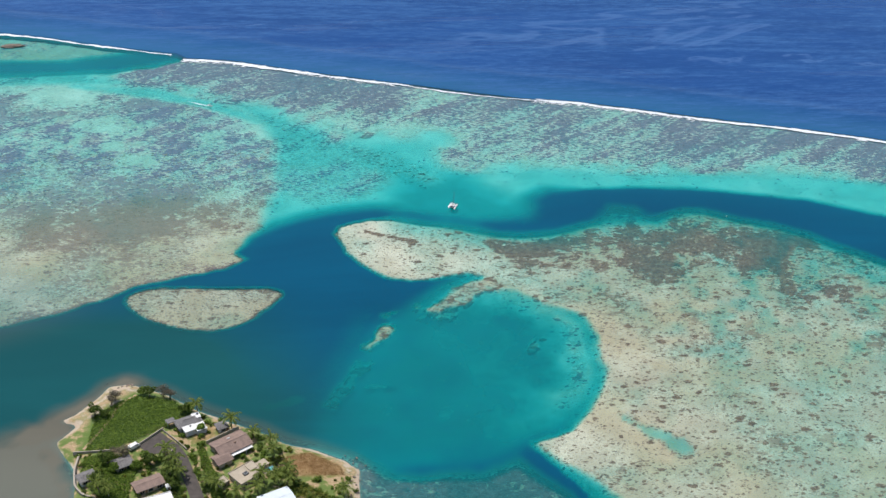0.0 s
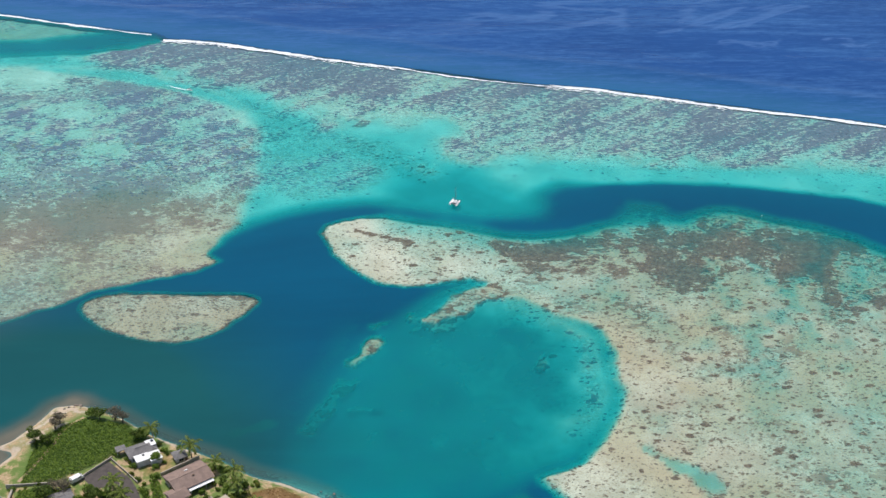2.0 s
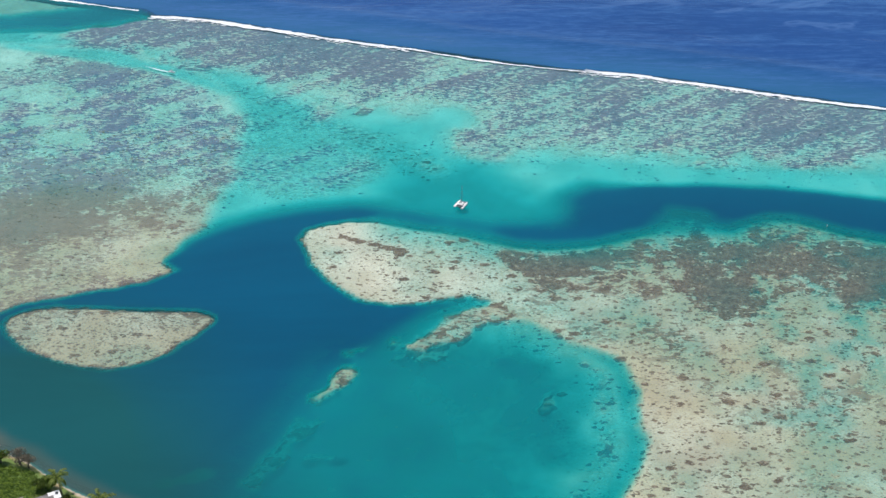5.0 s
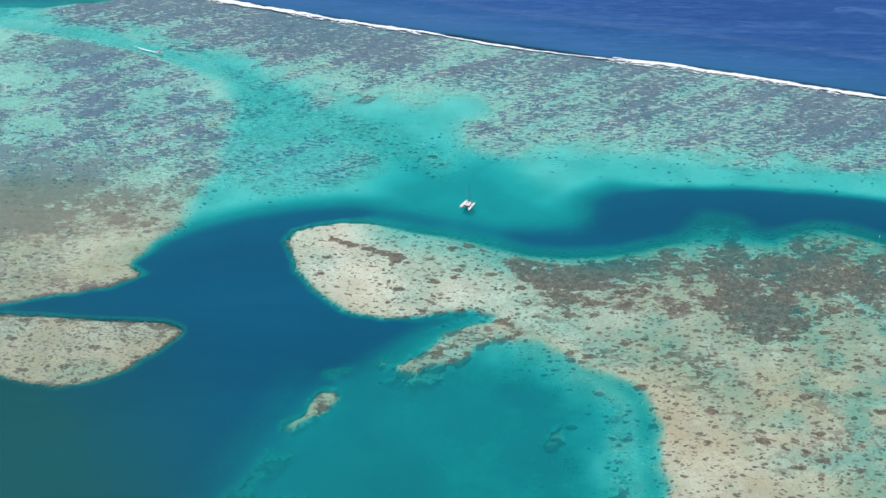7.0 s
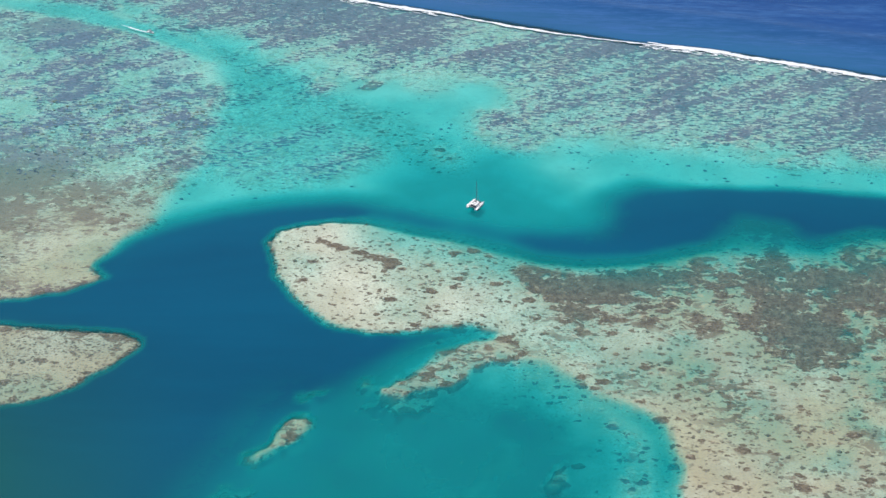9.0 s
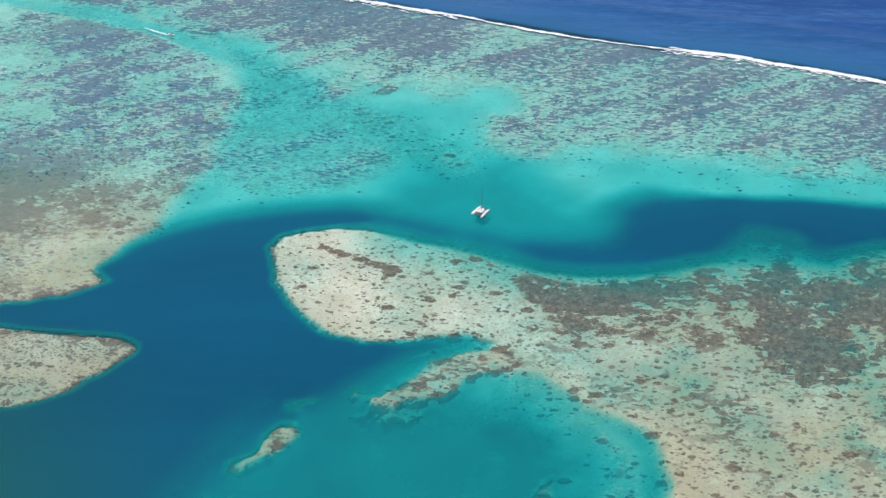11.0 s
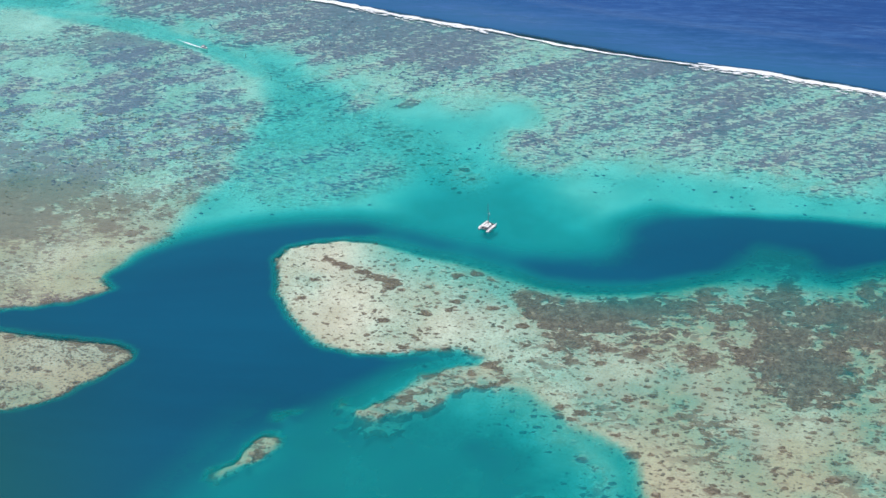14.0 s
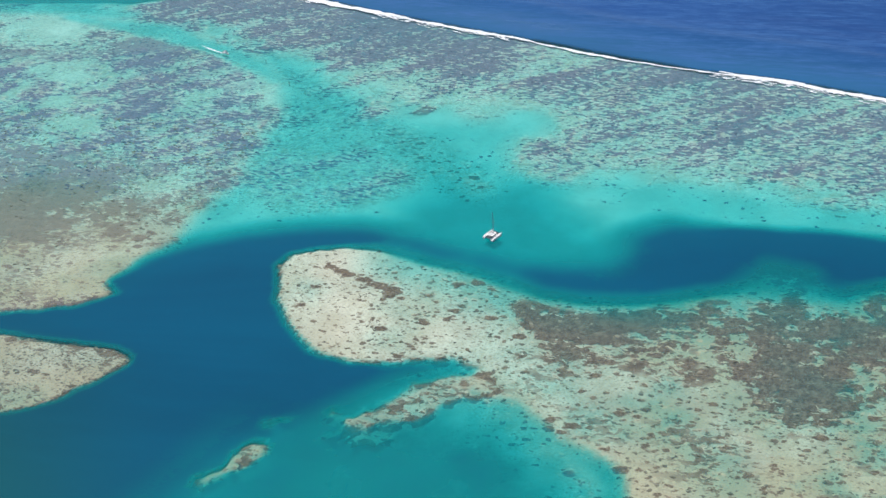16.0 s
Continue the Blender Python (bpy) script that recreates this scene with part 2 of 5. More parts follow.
        k = ease(sd, -drop, 1.5 + 2 * slope) if edge == 5 else ease(sd, -drop, 1.5)
        rim = np.exp(-((sd + 0.6) / 2.0) ** 2) * (0.9 * ease(y, -22, -36) if edge == 8 else 1.0 if edge == 2.5 else 0.0 if edge == 7 else 0.75 * ease(y, -8, -22) * ease(x, 5, -25) + 0.12 * ease(y, -50, -62))
        if edge == 7:
            cov = cov + 0.13 * ease(inside(x, y, OCEAN), -50, -8)
        soft = k * ease(sd + 7 * wob + 18 * (1 - north), 0, 34) if edge == 8 else k * ease(from_line(x, y, NORTH_REEF) + 5 * wob + 5 * w4, -10, 9) if edge == 7 else k
        depth = lay(value + (1.1 * (1 - soft) if edge == 7 else 0.0) + 0.3 * w1 + 0.5 * np.maximum(w2 + 0.3 * w1, 0), k)
        flat = flat * (1 - k) + (0.12 * soft if edge == 7 else k * (1 - north) + 0.18 * soft * north if edge == 8 else k * (0.5 + 0.5 * ease(x, -10, 45)) if edge == 5 else k)
        cover = cover * (1 - soft) + (cov + (0.22 if edge != 5 else 0.16) * w1 + (0.14 if edge == 5 else 0.0) * w2) * soft + 0.6 * rim
        tone, stripe = tone * (1 - soft) + hue * soft, stripe * (1 - soft) + lines * soft
    for outline, cov, hue in ((BROWN_FIELD, 0.60, 0.06), (BROWN_EAST, 0.5, 0.07), (PURPLE_FIELD, 0.36, 1.0), (BROWN_WEST, 0.5, 0.1)):
        k = ease(inside(x, y, outline) + 4.0 * wob, -8, 8)
        stripe = np.maximum(stripe, 0.85 * k * (hue > 0.5))
        cover, tone = cover * (1 - k) + (cov + 0.25 * w1 + (0.35 if hue < 0.08 else 0.3) * (w2 + 0.8 * w3)) * k, tone * (1 - k) + hue * k
    k = ease(inside(x, y, [(-53, 74), (-47, 80), (-41, 79), (-44, 72), (-50, 71)]) + 0.4 * wob, -1, 1)
    cover, tone = cover * (1 - k) + 0.62 * k, tone * (1 - k) + 0.35 * k
    k = ease(-from_line(x, y, [(-52, -16), (-42, -21), (-31, -25)]) + 0.5 * wob, -2.6, -0.6)
    cover = np.maximum(cover, 0.85 * k)
    # the reef west of the pass, and the pass
    west = inside(x, y, SURF_WEST + [(-160, 160), (-260, 165), (-420, 175)]) + wob
    k = ease(west, -7, 3)
    depth, cover, tone = lay(1.8, k), cover * (1 - k) + 0.3 * k, tone * (1 - k) + 0.6 * k
    k = ease(inside(x, y, PASS) + wob, -5, 4)
    depth, cover = lay(11.0, k), cover * (1 - k)
    d = from_line(x, y, [(-200, 134), (-167, 127), (-151, 123), (-131, 113), (-116, 104), (-103, 94), (-90, 83), (-76, 72), (-62, 60)]) - 1.5 * wob
    k = ease(-d, -6, 0) * ease(x, -82, -108)
    depth, cover, flat = lay(2.6 + 0.6 * w2, k), cover * (1 - 0.6 * k), flat * (1 - k)
    # a sunken ridge across the mouth of the bay, and lone heads in it
    for line, wide, value in (([(-29.5, -77.5), (-22.5, -73.5), (-15, -68.5), (-9.5, -62), (-3, -60.5)], 3.6, 0.7),
                              ([(-55.5, -101.5), (-51, -95), (-47.5, -89.5)], 3.9, 0.7), ([(-48, -82), (-41.5, -78), (-34.6, -75.5), (-26, -72), (-19, -66), (-15, -62)], 1.6, 1.9),
                              ([(-27, -82), (-20, -80)], 1.8, 4.0), ([(-34, -84), (-30, -81)], 1.4, 4.5), ([(-56, -112), (-60, -119)], 2.0, 6.4),
                              ([(-60, -112), (-66, -126), (-72, -136)], 2.6, 7.4), ([(9, -107), (11, -104)], 1.8, 3.2), ([(15, -99), (16, -98)], 1.0, 2.6),
                              ([(-58, -128), (-48, -127)], 2.2, 7.0), ([(-96, -138), (-86, -134)], 2.0, 9.0)):
        d = from_line(x, y, line) - 1.3 * wob - 1.6 * w4 - 1.5 * w3
        k = ease(-d, -wide - 1.3, -wide + 1.0)
        depth, cover = lay(np.minimum(depth, value + 1.6 * np.abs(w2) + 0.8 * w3), k), np.maximum(cover, (0.34 + 0.12 * w2 + 0.3 * w3 + 0.4 * ease(k, 0.98, 0.5)) * np.minimum(1, 2 * k))
        tone = tone * (1 - np.minimum(1, 2 * k))
        flat = np.maximum(flat, np.minimum(1, 2 * k))
    # a sand pool on the flat, and the gully south of the bay
    k = ease(inside(x, y, POOL) + 1.0 * wob + 1.2 * w3, -1.8, 1.2)
    depth, cover = lay(1.5 + 0.6 * w2, k), cover * (1 - k) + 0.5 * np.exp(-((k - 0.4) / 0.25) ** 2)
    d = from_line(x, y, [(-9, -164), (2, -176), (11, -184), (19, -196), (40, -240)]) - wob
    k = ease(-d, -9, -2)
    depth = lay(np.maximum(depth, 6.5), k)
    # the shelf and beach round the land
    sd = inside(x, y, LAND) + 0.3 * wob
    shelf = ease(inside(x, y, [(-66, -165), (-50, -176), (-20, -178), (-6, -172), (10, -190), (30, -230), (30, -320), (-70, -320)]) + wob, -4, 5)
    depth = lay(2.3 + 0.9 * w2, shelf)
    cover = cover * (1 - shelf) + (0.7 + 0.3 * w2) * shelf
    near = ease(sd, -7, 0)
    depth = lay(np.minimum(depth, 0.8 + 0.2 * w2), near * 0.85)
    bank = ease(inside(x, y, [(-420, -178), (-215, -154), (-176, -145), (-166, -147), (-168, -160), (-161, -175), (-163, -320), (-420, -320)]) + 2.5 * wob, -9, 7)
    depth = lay(np.minimum(depth, 1.1), bank * 0.95)
    mud = np.clip(bank + 0.75 * ease(-from_line(x, y, [(-176, -148), (-163, -133), (-150, -121)]) + 1.5 * wob, -12, -1) + 0.4 * ease(sd, -7, -1) + 0.3 * ease(-x, 145, 225) * ease(-y, 28, 60) * ease(inside(x, y, WEST_REEF), -20, 5)
                  + 0.07 * ease(inside(x, y, PATCH_REEF), -2, 6), 0, 1)
    silt = np.clip(ease(-from_line(x, y, LAND[:13]), -95, -4) * ease(x, -45, -100)
                   + 0.7 * shelf + 0.2 * ease(inside(x, y, BAY), 0, 22) + 0.8 * ease(-from_line(x, y, [(-360, -150), (-250, -118), (-200, -112), (-150, -118)]), -55, -6), 0, 1)
    ground = ease(sd, -1.0, 1.6)
    height = -np.where(depth < 3, 0.3 * depth, 0.9 + 0.25 * (depth - 3)) * (1 - ground) + ground * (0.35 + 1.45 * ease(sd, 0, 7))
    # the ocean side
    out = inside(x, y, OCEAN) + 0.4 * wob
    k = ease(out, 0, 42)
    height = height * (1 - ease(out, 3, 7)) + ease(out, 3, 7) * -(2.2 + 34 * k)
    cover = cover * (1 - ease(out, 5, 12))
    depth = depth * (1 - ground)
    return height, depth, np.clip(cover, 0, 1), np.clip(tone, 0, 1), np.clip(stripe, 0, 1), np.clip(flat, 0, 1), silt, mud, sd, out


FIELD = [(-160, -141), (-152, -133), (-144.9, -127.2), (-130.7, -131.4), (-123, -139.1), (-134.0, -148.5), (-149.8, -159.1), (-162.2, -159.5)]
DRY_LAWN = [(-89.7, -167.3), (-80.6, -164.6), (-70.1, -172.1), (-68, -178.2), (-78.2, -177.8), (-88.0, -177.2)]
YARD = [(-123, -150), (-115, -149), (-114, -155.6), (-122.6, -158.5)]


def floor_height(x, y):
    return float(sea_floor(np.array([float(x)]), np.array([float(y)]))[0][0])


def spread(low, high, step, far):
    """Grid lines at even steps between low and high, and ever wider ones out to far."""
    mid = list(np.arange(low, high + 0.1, step))
    grow, d = [], step
    while mid[-1] + sum(grow) < far:
        d *= 1.35
        grow.append(d)
    up = np.cumsum(grow)
    return np.array([mid[0] - v for v in up[::-1]] + mid + [mid[-1] + v for v in up])


GX, GY = spread(-300, 330, 1.5, 4500), spread(-225, 290, 1.5, 4500)
XX, YY = np.meshgrid(GX, GY)
HEIGHT, DEPTH, COVER, TONE, STRIPE, FLAT, SILT, MUD, SHORE, OUT = sea_floor(XX.ravel(), YY.ravel())
GREEN = ease(inside(XX.ravel(), YY.ravel(), FIELD), -1.5, 1.5)
SHINGLE = np.maximum(ease(inside(XX.ravel(), YY.ravel(), [(-173, -144), (-163, -135), (-158, -122), (-146, -119), (-142, -126), (-150, -132), (-155, -142), (-166, -148)]), -1.5, 1),
                     ease(inside(XX.ravel(), YY.ravel(), [(-76, -160), (-60, -170), (-60, -200), (-66, -200), (-69, -177), (-72, -170)]), -1.5, 1))
DRY = np.maximum(ease(inside(XX.ravel(), YY.ravel(), DRY_LAWN), -1.5, 1.5), 0.6 * ease(inside(XX.ravel(), YY.ravel(), YARD), -1, 1))


def sheet(name, z, material, **fields):
    """A grid over the whole plan, with named values at its points."""
    nx, ny = len(GX), len(GY)
    i = (np.arange(ny - 1)[:, None] * nx + np.arange(nx - 1)[None]).ravel()
    me = bpy.data.meshes.new(name)
    me.vertices.add(nx * ny)
    me.vertices.foreach_set("co", np.stack([XX.ravel(), YY.ravel(), z], 1).ravel())
    me.loops.add(4 * len(i))
    me.loops.foreach_set("vertex_index", np.stack([i, i + 1, i + 1 + nx, i + nx], 1).ravel().astype(np.int32))
    me.polygons.add(len(i))
    me.polygons.foreach_set("loop_start", np.arange(0, 4 * len(i), 4, dtype=np.int32))
    me.polygons.foreach_set("use_smooth", np.ones(len(i), bool))
    me.update(calc_edges=True)
    for key, value in fields.items():
        me.attributes.new(key, "FLOAT", "POINT").data.foreach_set("value", value.astype(np.float32))
    me.materials.append(material)
    return new(name, me)


def coral_mask(k, p):
    """Where coral heads and rubble stand on the floor, 0 to 1, with the noises behind it."""
    cover, stripe = k.attr("cover"), k.attr("stripe")
    laid = k.mapped(k.warped(p, 0.55, 1.8), (0.60, 1.0, 1.0), radians(8))
    blobs = k.noise(0.36, 5, 0.62, laid, 0.9)
    ragged = k.noise(1.5, 3, 0.6, laid)
    wide = k.noise(0.075, 3, 0.55, p)
    groups = k.noise(0.16, 2, 0.5, p)
    run = k.node("ShaderNodeMapping")
    run.vector_type = "TEXTURE"
    run.inputs["Rotation"].default_value[2] = radians(36)
    run.inputs["Scale"].default_value[0] = 7.0
    k.put(run.inputs[0], p)
    lines = k.noise(0.13, 4, 0.6, run.outputs[0], 0.5)
    dashes = k.noise(1.0, 3, 0.6, k.mapped(p, (0.46, 1.0, 1.0)), 0.2)
    level = k.math("SUBTRACT", 0.69, k.math("MULTIPLY", cover, 0.38))

    def patch(value, soft):
        return k.step(value, k.math("SUBTRACT", level, soft), k.math("ADD", level, soft))

    def heads(scale, fill, spread_out):
        """Rounded heads, at most one to a cell, gathered in loose groups."""
        far, (r, g, _) = k.cells(scale, laid)
        reach = k.math("MULTIPLY", k.math("ADD", 0.13, k.math("MULTIPLY", k.math("POWER", r, 1.6), 0.34)), k.math("ADD", 0.75, k.math("MULTIPLY", cover, 0.6)))
        edge = k.math("ADD", far, k.math("MULTIPLY", k.math("SUBTRACT", ragged, 0.5), 0.36))
        crowd = k.math("ADD", fill, k.math("MULTIPLY", k.math("SUBTRACT", groups, 0.5), spread_out))
        return k.math("MULTIPLY", k.step(edge, k.math("ADD", reach, 0.05), k.math("SUBTRACT", reach, 0.05)), k.math("LESS_THAN", g, crowd))

    big = k.math("ADD", k.math("MULTIPLY", blobs, 0.66), k.math("MULTIPLY", wide, 0.34))
    streaks = k.math("ADD", k.math("MULTIPLY", dashes, 0.60), k.math("MULTIPLY", lines, 0.40))
    fields = k.math("MULTIPLY", k.math("MULTIPLY", patch(big, 0.012), k.step(cover, 0.30, 0.48)), k.math("SUBTRACT", 1.0, k.math("MULTIPLY", stripe, 0.8)))
    rows = k.math("MULTIPLY", patch(streaks, 0.02), k.math("MULTIPLY", k.step(stripe, 0.0, 0.5), 0.92))
    large = k.math("MULTIPLY", heads(0.34, k.math("MULTIPLY_ADD", cover, 1.7, -0.12), 1.8), k.step(cover, 0.14, 0.26))
    small = k.math("MULTIPLY", heads(0.70, k.math("MULTIPLY_ADD", cover, 1.7, 0.06), 1.3), k.math("MULTIPLY", k.step(cover, 0.05, 0.14), 0.92))
    tiny = k.math("MULTIPLY", heads(1.35, k.math("MULTIPLY_ADD", cover, 1.2, 0.05), 1.0), k.math("MULTIPLY", k.step(cover, 0.05, 0.14), 0.7))
    single = k.math("MULTIPLY", k.math("MAXIMUM", k.math("MAXIMUM", large, small), tiny), k.math("SUBTRACT", 1.0, k.math("MULTIPLY", stripe, 0.85)))
    return k.math("MAXIMUM", k.math("MAXIMUM", fields, rows), single), cover, wide, big


def floor_material():
    k = Nodes("reef_floor")
    p = k.place()
    tone, land = k.attr("tone"), k.attr("land")
    coral, cover, wide, big = coral_mask(k, p)
    fine = k.noise(1.7, 4, 0.65, p)
    mid = k.noise(0.5, 3, 0.6, p)
    sand = k.mix(k.step(wide, 0.35, 0.65), (0.58, 0.57, 0.50), (0.68, 0.67, 0.60))
    sand = k.mix(k.attr("flat"), sand, k.mix(k.step(wide, 0.35, 0.65), (0.385, 0.36, 0.285), (0.51, 0.485, 0.395)))
    warm = k.noise(0.03, 4, 0.6, p)
    sand = k.mix(k.math("MULTIPLY", k.attr("flat"), k.math("MULTIPLY", k.step(warm, 0.42, 0.60), 0.5)), sand, (0.40, 0.335, 0.20))
    rubble = k.math("MULTIPLY", k.step(fine, 0.46, 0.66), k.math("MULTIPLY", k.step(cover, -0.15, 0.3), 0.6))
    sand = k.mix(rubble, sand, (0.29, 0.26, 0.195))
    sand = k.mix(k.math("MULTIPLY", k.step(mid, 0.47, 0.64), k.math("MULTIPLY", k.step(cover, 0.06, 0.36), 0.55)), sand, (0.37, 0.325, 0.24))
    mottle = k.math("ADD", k.math("MULTIPLY", mid, 0.4), k.math("MULTIPLY", fine, 0.6))
    brown = k.mix(k.step(mottle, 0.38, 0.66), (0.075, 0.06, 0.045), (0.215, 0.175, 0.13))
    violet = k.mix(k.step(mottle, 0.38, 0.66), (0.09, 0.08, 0.15), (0.235, 0.21, 0.315))
    reef = k.mix(coral, sand, k.mix(tone, brown, violet))
    patchy = k.noise(0.33, 4, 0.6, p)
    grass = k.mix(k.step(patchy, 0.4, 0.62), (0.11, 0.165, 0.035), (0.21, 0.22, 0.07))
    bare = k.mix(k.step(fine, 0.35, 0.65), (0.31, 0.215, 0.115), (0.45, 0.34, 0.20))
    soil = k.mix(k.step(patchy, 0.49, 0.60), grass, bare)
    soil = k.mix(k.attr("green"), soil, k.mix(fine, (0.07, 0.13, 0.02), (0.13, 0.20, 0.04)))
    soil = k.mix(k.attr("dry"), soil, k.mix(k.step(patchy, 0.35, 0.65), (0.22, 0.125, 0.05), (0.33, 0.22, 0.10)))
    beach = k.mix(fine, (0.33, 0.27, 0.20), (0.56, 0.48, 0.38))
    beach = k.mix(k.step(mid, 0.35, 0.65), beach, (0.45, 0.35, 0.25))
    beach = k.mix(k.step(land, 0.9, -0.4), beach, (0.24, 0.19, 0.14))
    grown = k.math("MULTIPLY", k.math("SUBTRACT", 1.0, k.math("MULTIPLY", k.attr("shingle"), k.step(patchy, 0.56, 0.44))), k.step(k.math("ADD", land, k.math("MULTIPLY", k.math("SUBTRACT", wide, 0.5), 9.0)), 0.9, 2.0))
    dry = k.step(land, -0.9, 0.1)
    colour = k.mix(dry, reef, k.mix(grown, beach, soil))
    return k.done(colour, 0.9, 0.0, k.bump(k.math("ADD", big, k.math("MULTIPLY", fine, 0.3)), 0.8, 0.5))


def water_material():
    k = Nodes("sea_water")
    p = k.place()
    mud, out = k.attr("mud"), k.attr("out")
    coral, _, _, _ = coral_mask(k, p)
    still = k.attr("depth")
    silt = k.math("MULTIPLY", k.attr("silt"), k.step(still, 0.3, 3.0))
    depth = k.math("SUBTRACT", still, k.math("MULTIPLY", coral, k.math("MINIMUM", k.math("MULTIPLY", still, 0.62), 1.2)))

    def fade(rate):
        return k.math("POWER", 2.718, k.math("MULTIPLY", depth, -rate))

    clear = k.node("ShaderNodeBsdfTransparent")
    tint = k.node("ShaderNodeCombineColor")
    for socket, rate in zip(tint.inputs, (0.36, 0.031, 0.021)):
        k.put(socket, fade(rate))
    k.put(clear.inputs[0], tint.outputs[0])
    body = k.mix(k.step(depth, 2.0, 8.0), (0.0, 0.32, 0.36), (0.0, 0.21, 0.238))
    body = k.mix(k.step(depth, 6.5, 17.0), body, (0.0, 0.08, 0.158))
    body = k.mix(k.step(out, 0.5, 5.0), body, (0.018, 0.10, 0.225))
    body = k.mix(k.step(out, 5.0, 45.0), body, (0.009, 0.056, 0.205))
    body = k.mix(k.math("MULTIPLY", silt, 0.92), body, (0.006, 0.078, 0.08))
    body = k.mix(k.math("MULTIPLY", mud, 0.9), body, (0.145, 0.13, 0.098))
    broad = k.noise(0.012, 4, 0.6, k.mapped(p, (0.35, 1.6, 1), radians(14)), 0.6)
    body = k.mix(0.28, body, k.mix(k.step(broad, 0.35, 0.65), (0.35, 0.35, 0.35), (0.7, 0.7, 0.7)), "SOFT_LIGHT")
    # light on the ocean's wave crests and wind streaks, put into the body colour
    chop_light = k.noise(0.11, 5, 0.7, k.mapped(p, (0.35, 2.2, 1), radians(16)), 0.4)
    wind_light = k.noise(0.02, 5, 0.65, k.mapped(p, (0.3, 2.4, 1), radians(-6)), 1.0)
    crest_light = k.noise(0.36, 4, 0.65, k.mapped(p, (0.42, 1.9, 1), radians(15)), 0.5)
    sea = k.math("ADD", k.math("ADD", k.math("MULTIPLY", chop_light, 0.36), k.math("MULTIPLY", crest_light, 0.3)), k.math("MULTIPLY", wind_light, 0.34))
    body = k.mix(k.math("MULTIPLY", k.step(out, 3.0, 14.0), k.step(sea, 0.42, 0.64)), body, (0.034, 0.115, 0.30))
    # pale sheen along drift lines far out, also put into the body colour
    drift = k.noise(0.006, 5, 0.6, k.mapped(p, (0.3, 1.6, 1), radians(-8)), 1.4)
    slick_sheen = k.step(k.math("ABSOLUTE", k.math("SUBTRACT", drift, 0.5)), 0.016, 0.0)
    body = k.mix(k.math("MULTIPLY", k.math("MULTIPLY", slick_sheen, k.step(out, 30.0, 90.0)), 0.45), body, (0.07, 0.16, 0.36))
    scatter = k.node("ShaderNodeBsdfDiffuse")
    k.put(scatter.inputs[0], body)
    thick = k.math("MAXIMUM", k.step(out, 2.5, 6.0), k.math("SUBTRACT", 1.0, k.math("MULTIPLY", fade(0.10), k.math("SUBTRACT", 1.0, k.math("MAXIMUM", k.math("MULTIPLY", silt, 0.55), k.math("MULTIPLY", mud, 0.93))))))
    under = k.node("ShaderNodeMixShader")
    for socket, value in zip(under.inputs, (thick, clear.outputs[0], scatter.outputs[0])):
        k.put(socket, value)
    ripples = k.math("ADD", k.noise(0.5, 4, 0.6, k.mapped(p, (1, 2.2, 1), radians(15))), k.math("MULTIPLY", k.noise(0.06, 3, 0.6, k.mapped(p, (0.5, 2.5, 1), radians(15))), 3.0))
    gloss = k.node("ShaderNodeBsdfGlossy")
    slick = k.math("MULTIPLY", k.step(k.noise(0.016, 5, 0.62, k.mapped(p, (0.25, 1.8, 1), radians(10)), 1.2), 0.50, 0.66), k.step(out, 0.0, 20.0))
    k.put(gloss.inputs["Roughness"], k.math("ADD", 0.10, k.math("MULTIPLY", slick, 0.22)))
    k.put(gloss.inputs["Normal"], k.bump(ripples, k.math("ADD", 0.05, k.math("MULTIPLY", k.step(out, 0.0, 20.0), 0.2)), 0.5))
    fresnel = k.node("ShaderNodeFresnel")
    fresnel.inputs["IOR"].default_value = 1.33
    top = k.node("ShaderNodeMixShader")
    for socket, value in zip(top.inputs, (fresnel.outputs[0], under.outputs[0], gloss.outputs[0])):
        k.put(socket, value)
    k.put(k.out.inputs["Surface"], top.outputs[0])
    return k.mat


ground = sheet("ground", HEIGHT, floor_material(), cover=COVER, tone=TONE, stripe=STRIPE, flat=FLAT, land=SHORE, green=GREEN, dry=DRY, shingle=SHINGLE)
tagged(ground, "pale sand and coral reef floor rising to a low green headland", "ground", kind="structure")
SWELL = 0.05 * np.exp(-((OUT - 8) / 2.5) ** 2) * (0.6 + 0.8 * cloud(XX.ravel(), YY.ravel(), 60, 40)) + 0.5 * np.exp(-((OUT - 30) / 5.0) ** 2)
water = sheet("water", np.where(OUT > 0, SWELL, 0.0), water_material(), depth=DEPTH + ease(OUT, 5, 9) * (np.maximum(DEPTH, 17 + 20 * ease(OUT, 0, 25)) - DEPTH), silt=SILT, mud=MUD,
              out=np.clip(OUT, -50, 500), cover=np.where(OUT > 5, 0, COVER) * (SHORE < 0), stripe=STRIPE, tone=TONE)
tagged(water, "clear turquoise lagoon water over the reef, deep blue offshore", "water", kind="structure")


# ---- building helpers ----
def part(name, bm, material, parent=None, label="", smooth=False):
    """Links a bmesh as one mesh object, under a thing or a part."""
    me = bpy.data.meshes.new(name)
    bm.to_mesh(me)
    bm.free()
    me.materials.append(material)
    if smooth:
        me.polygons.foreach_set("use_smooth", np.ones(len(me.polygons), bool))
    ob = new(name, me)
    ob.parent = parent
    if label:
        tagged(ob, label)
    return ob


def thing(name, m, label, category, group=""):
    ob = new(name)
    ob.empty_display_size = 0.5
    ob.matrix_world = m
    return tagged(ob, label, category, group)


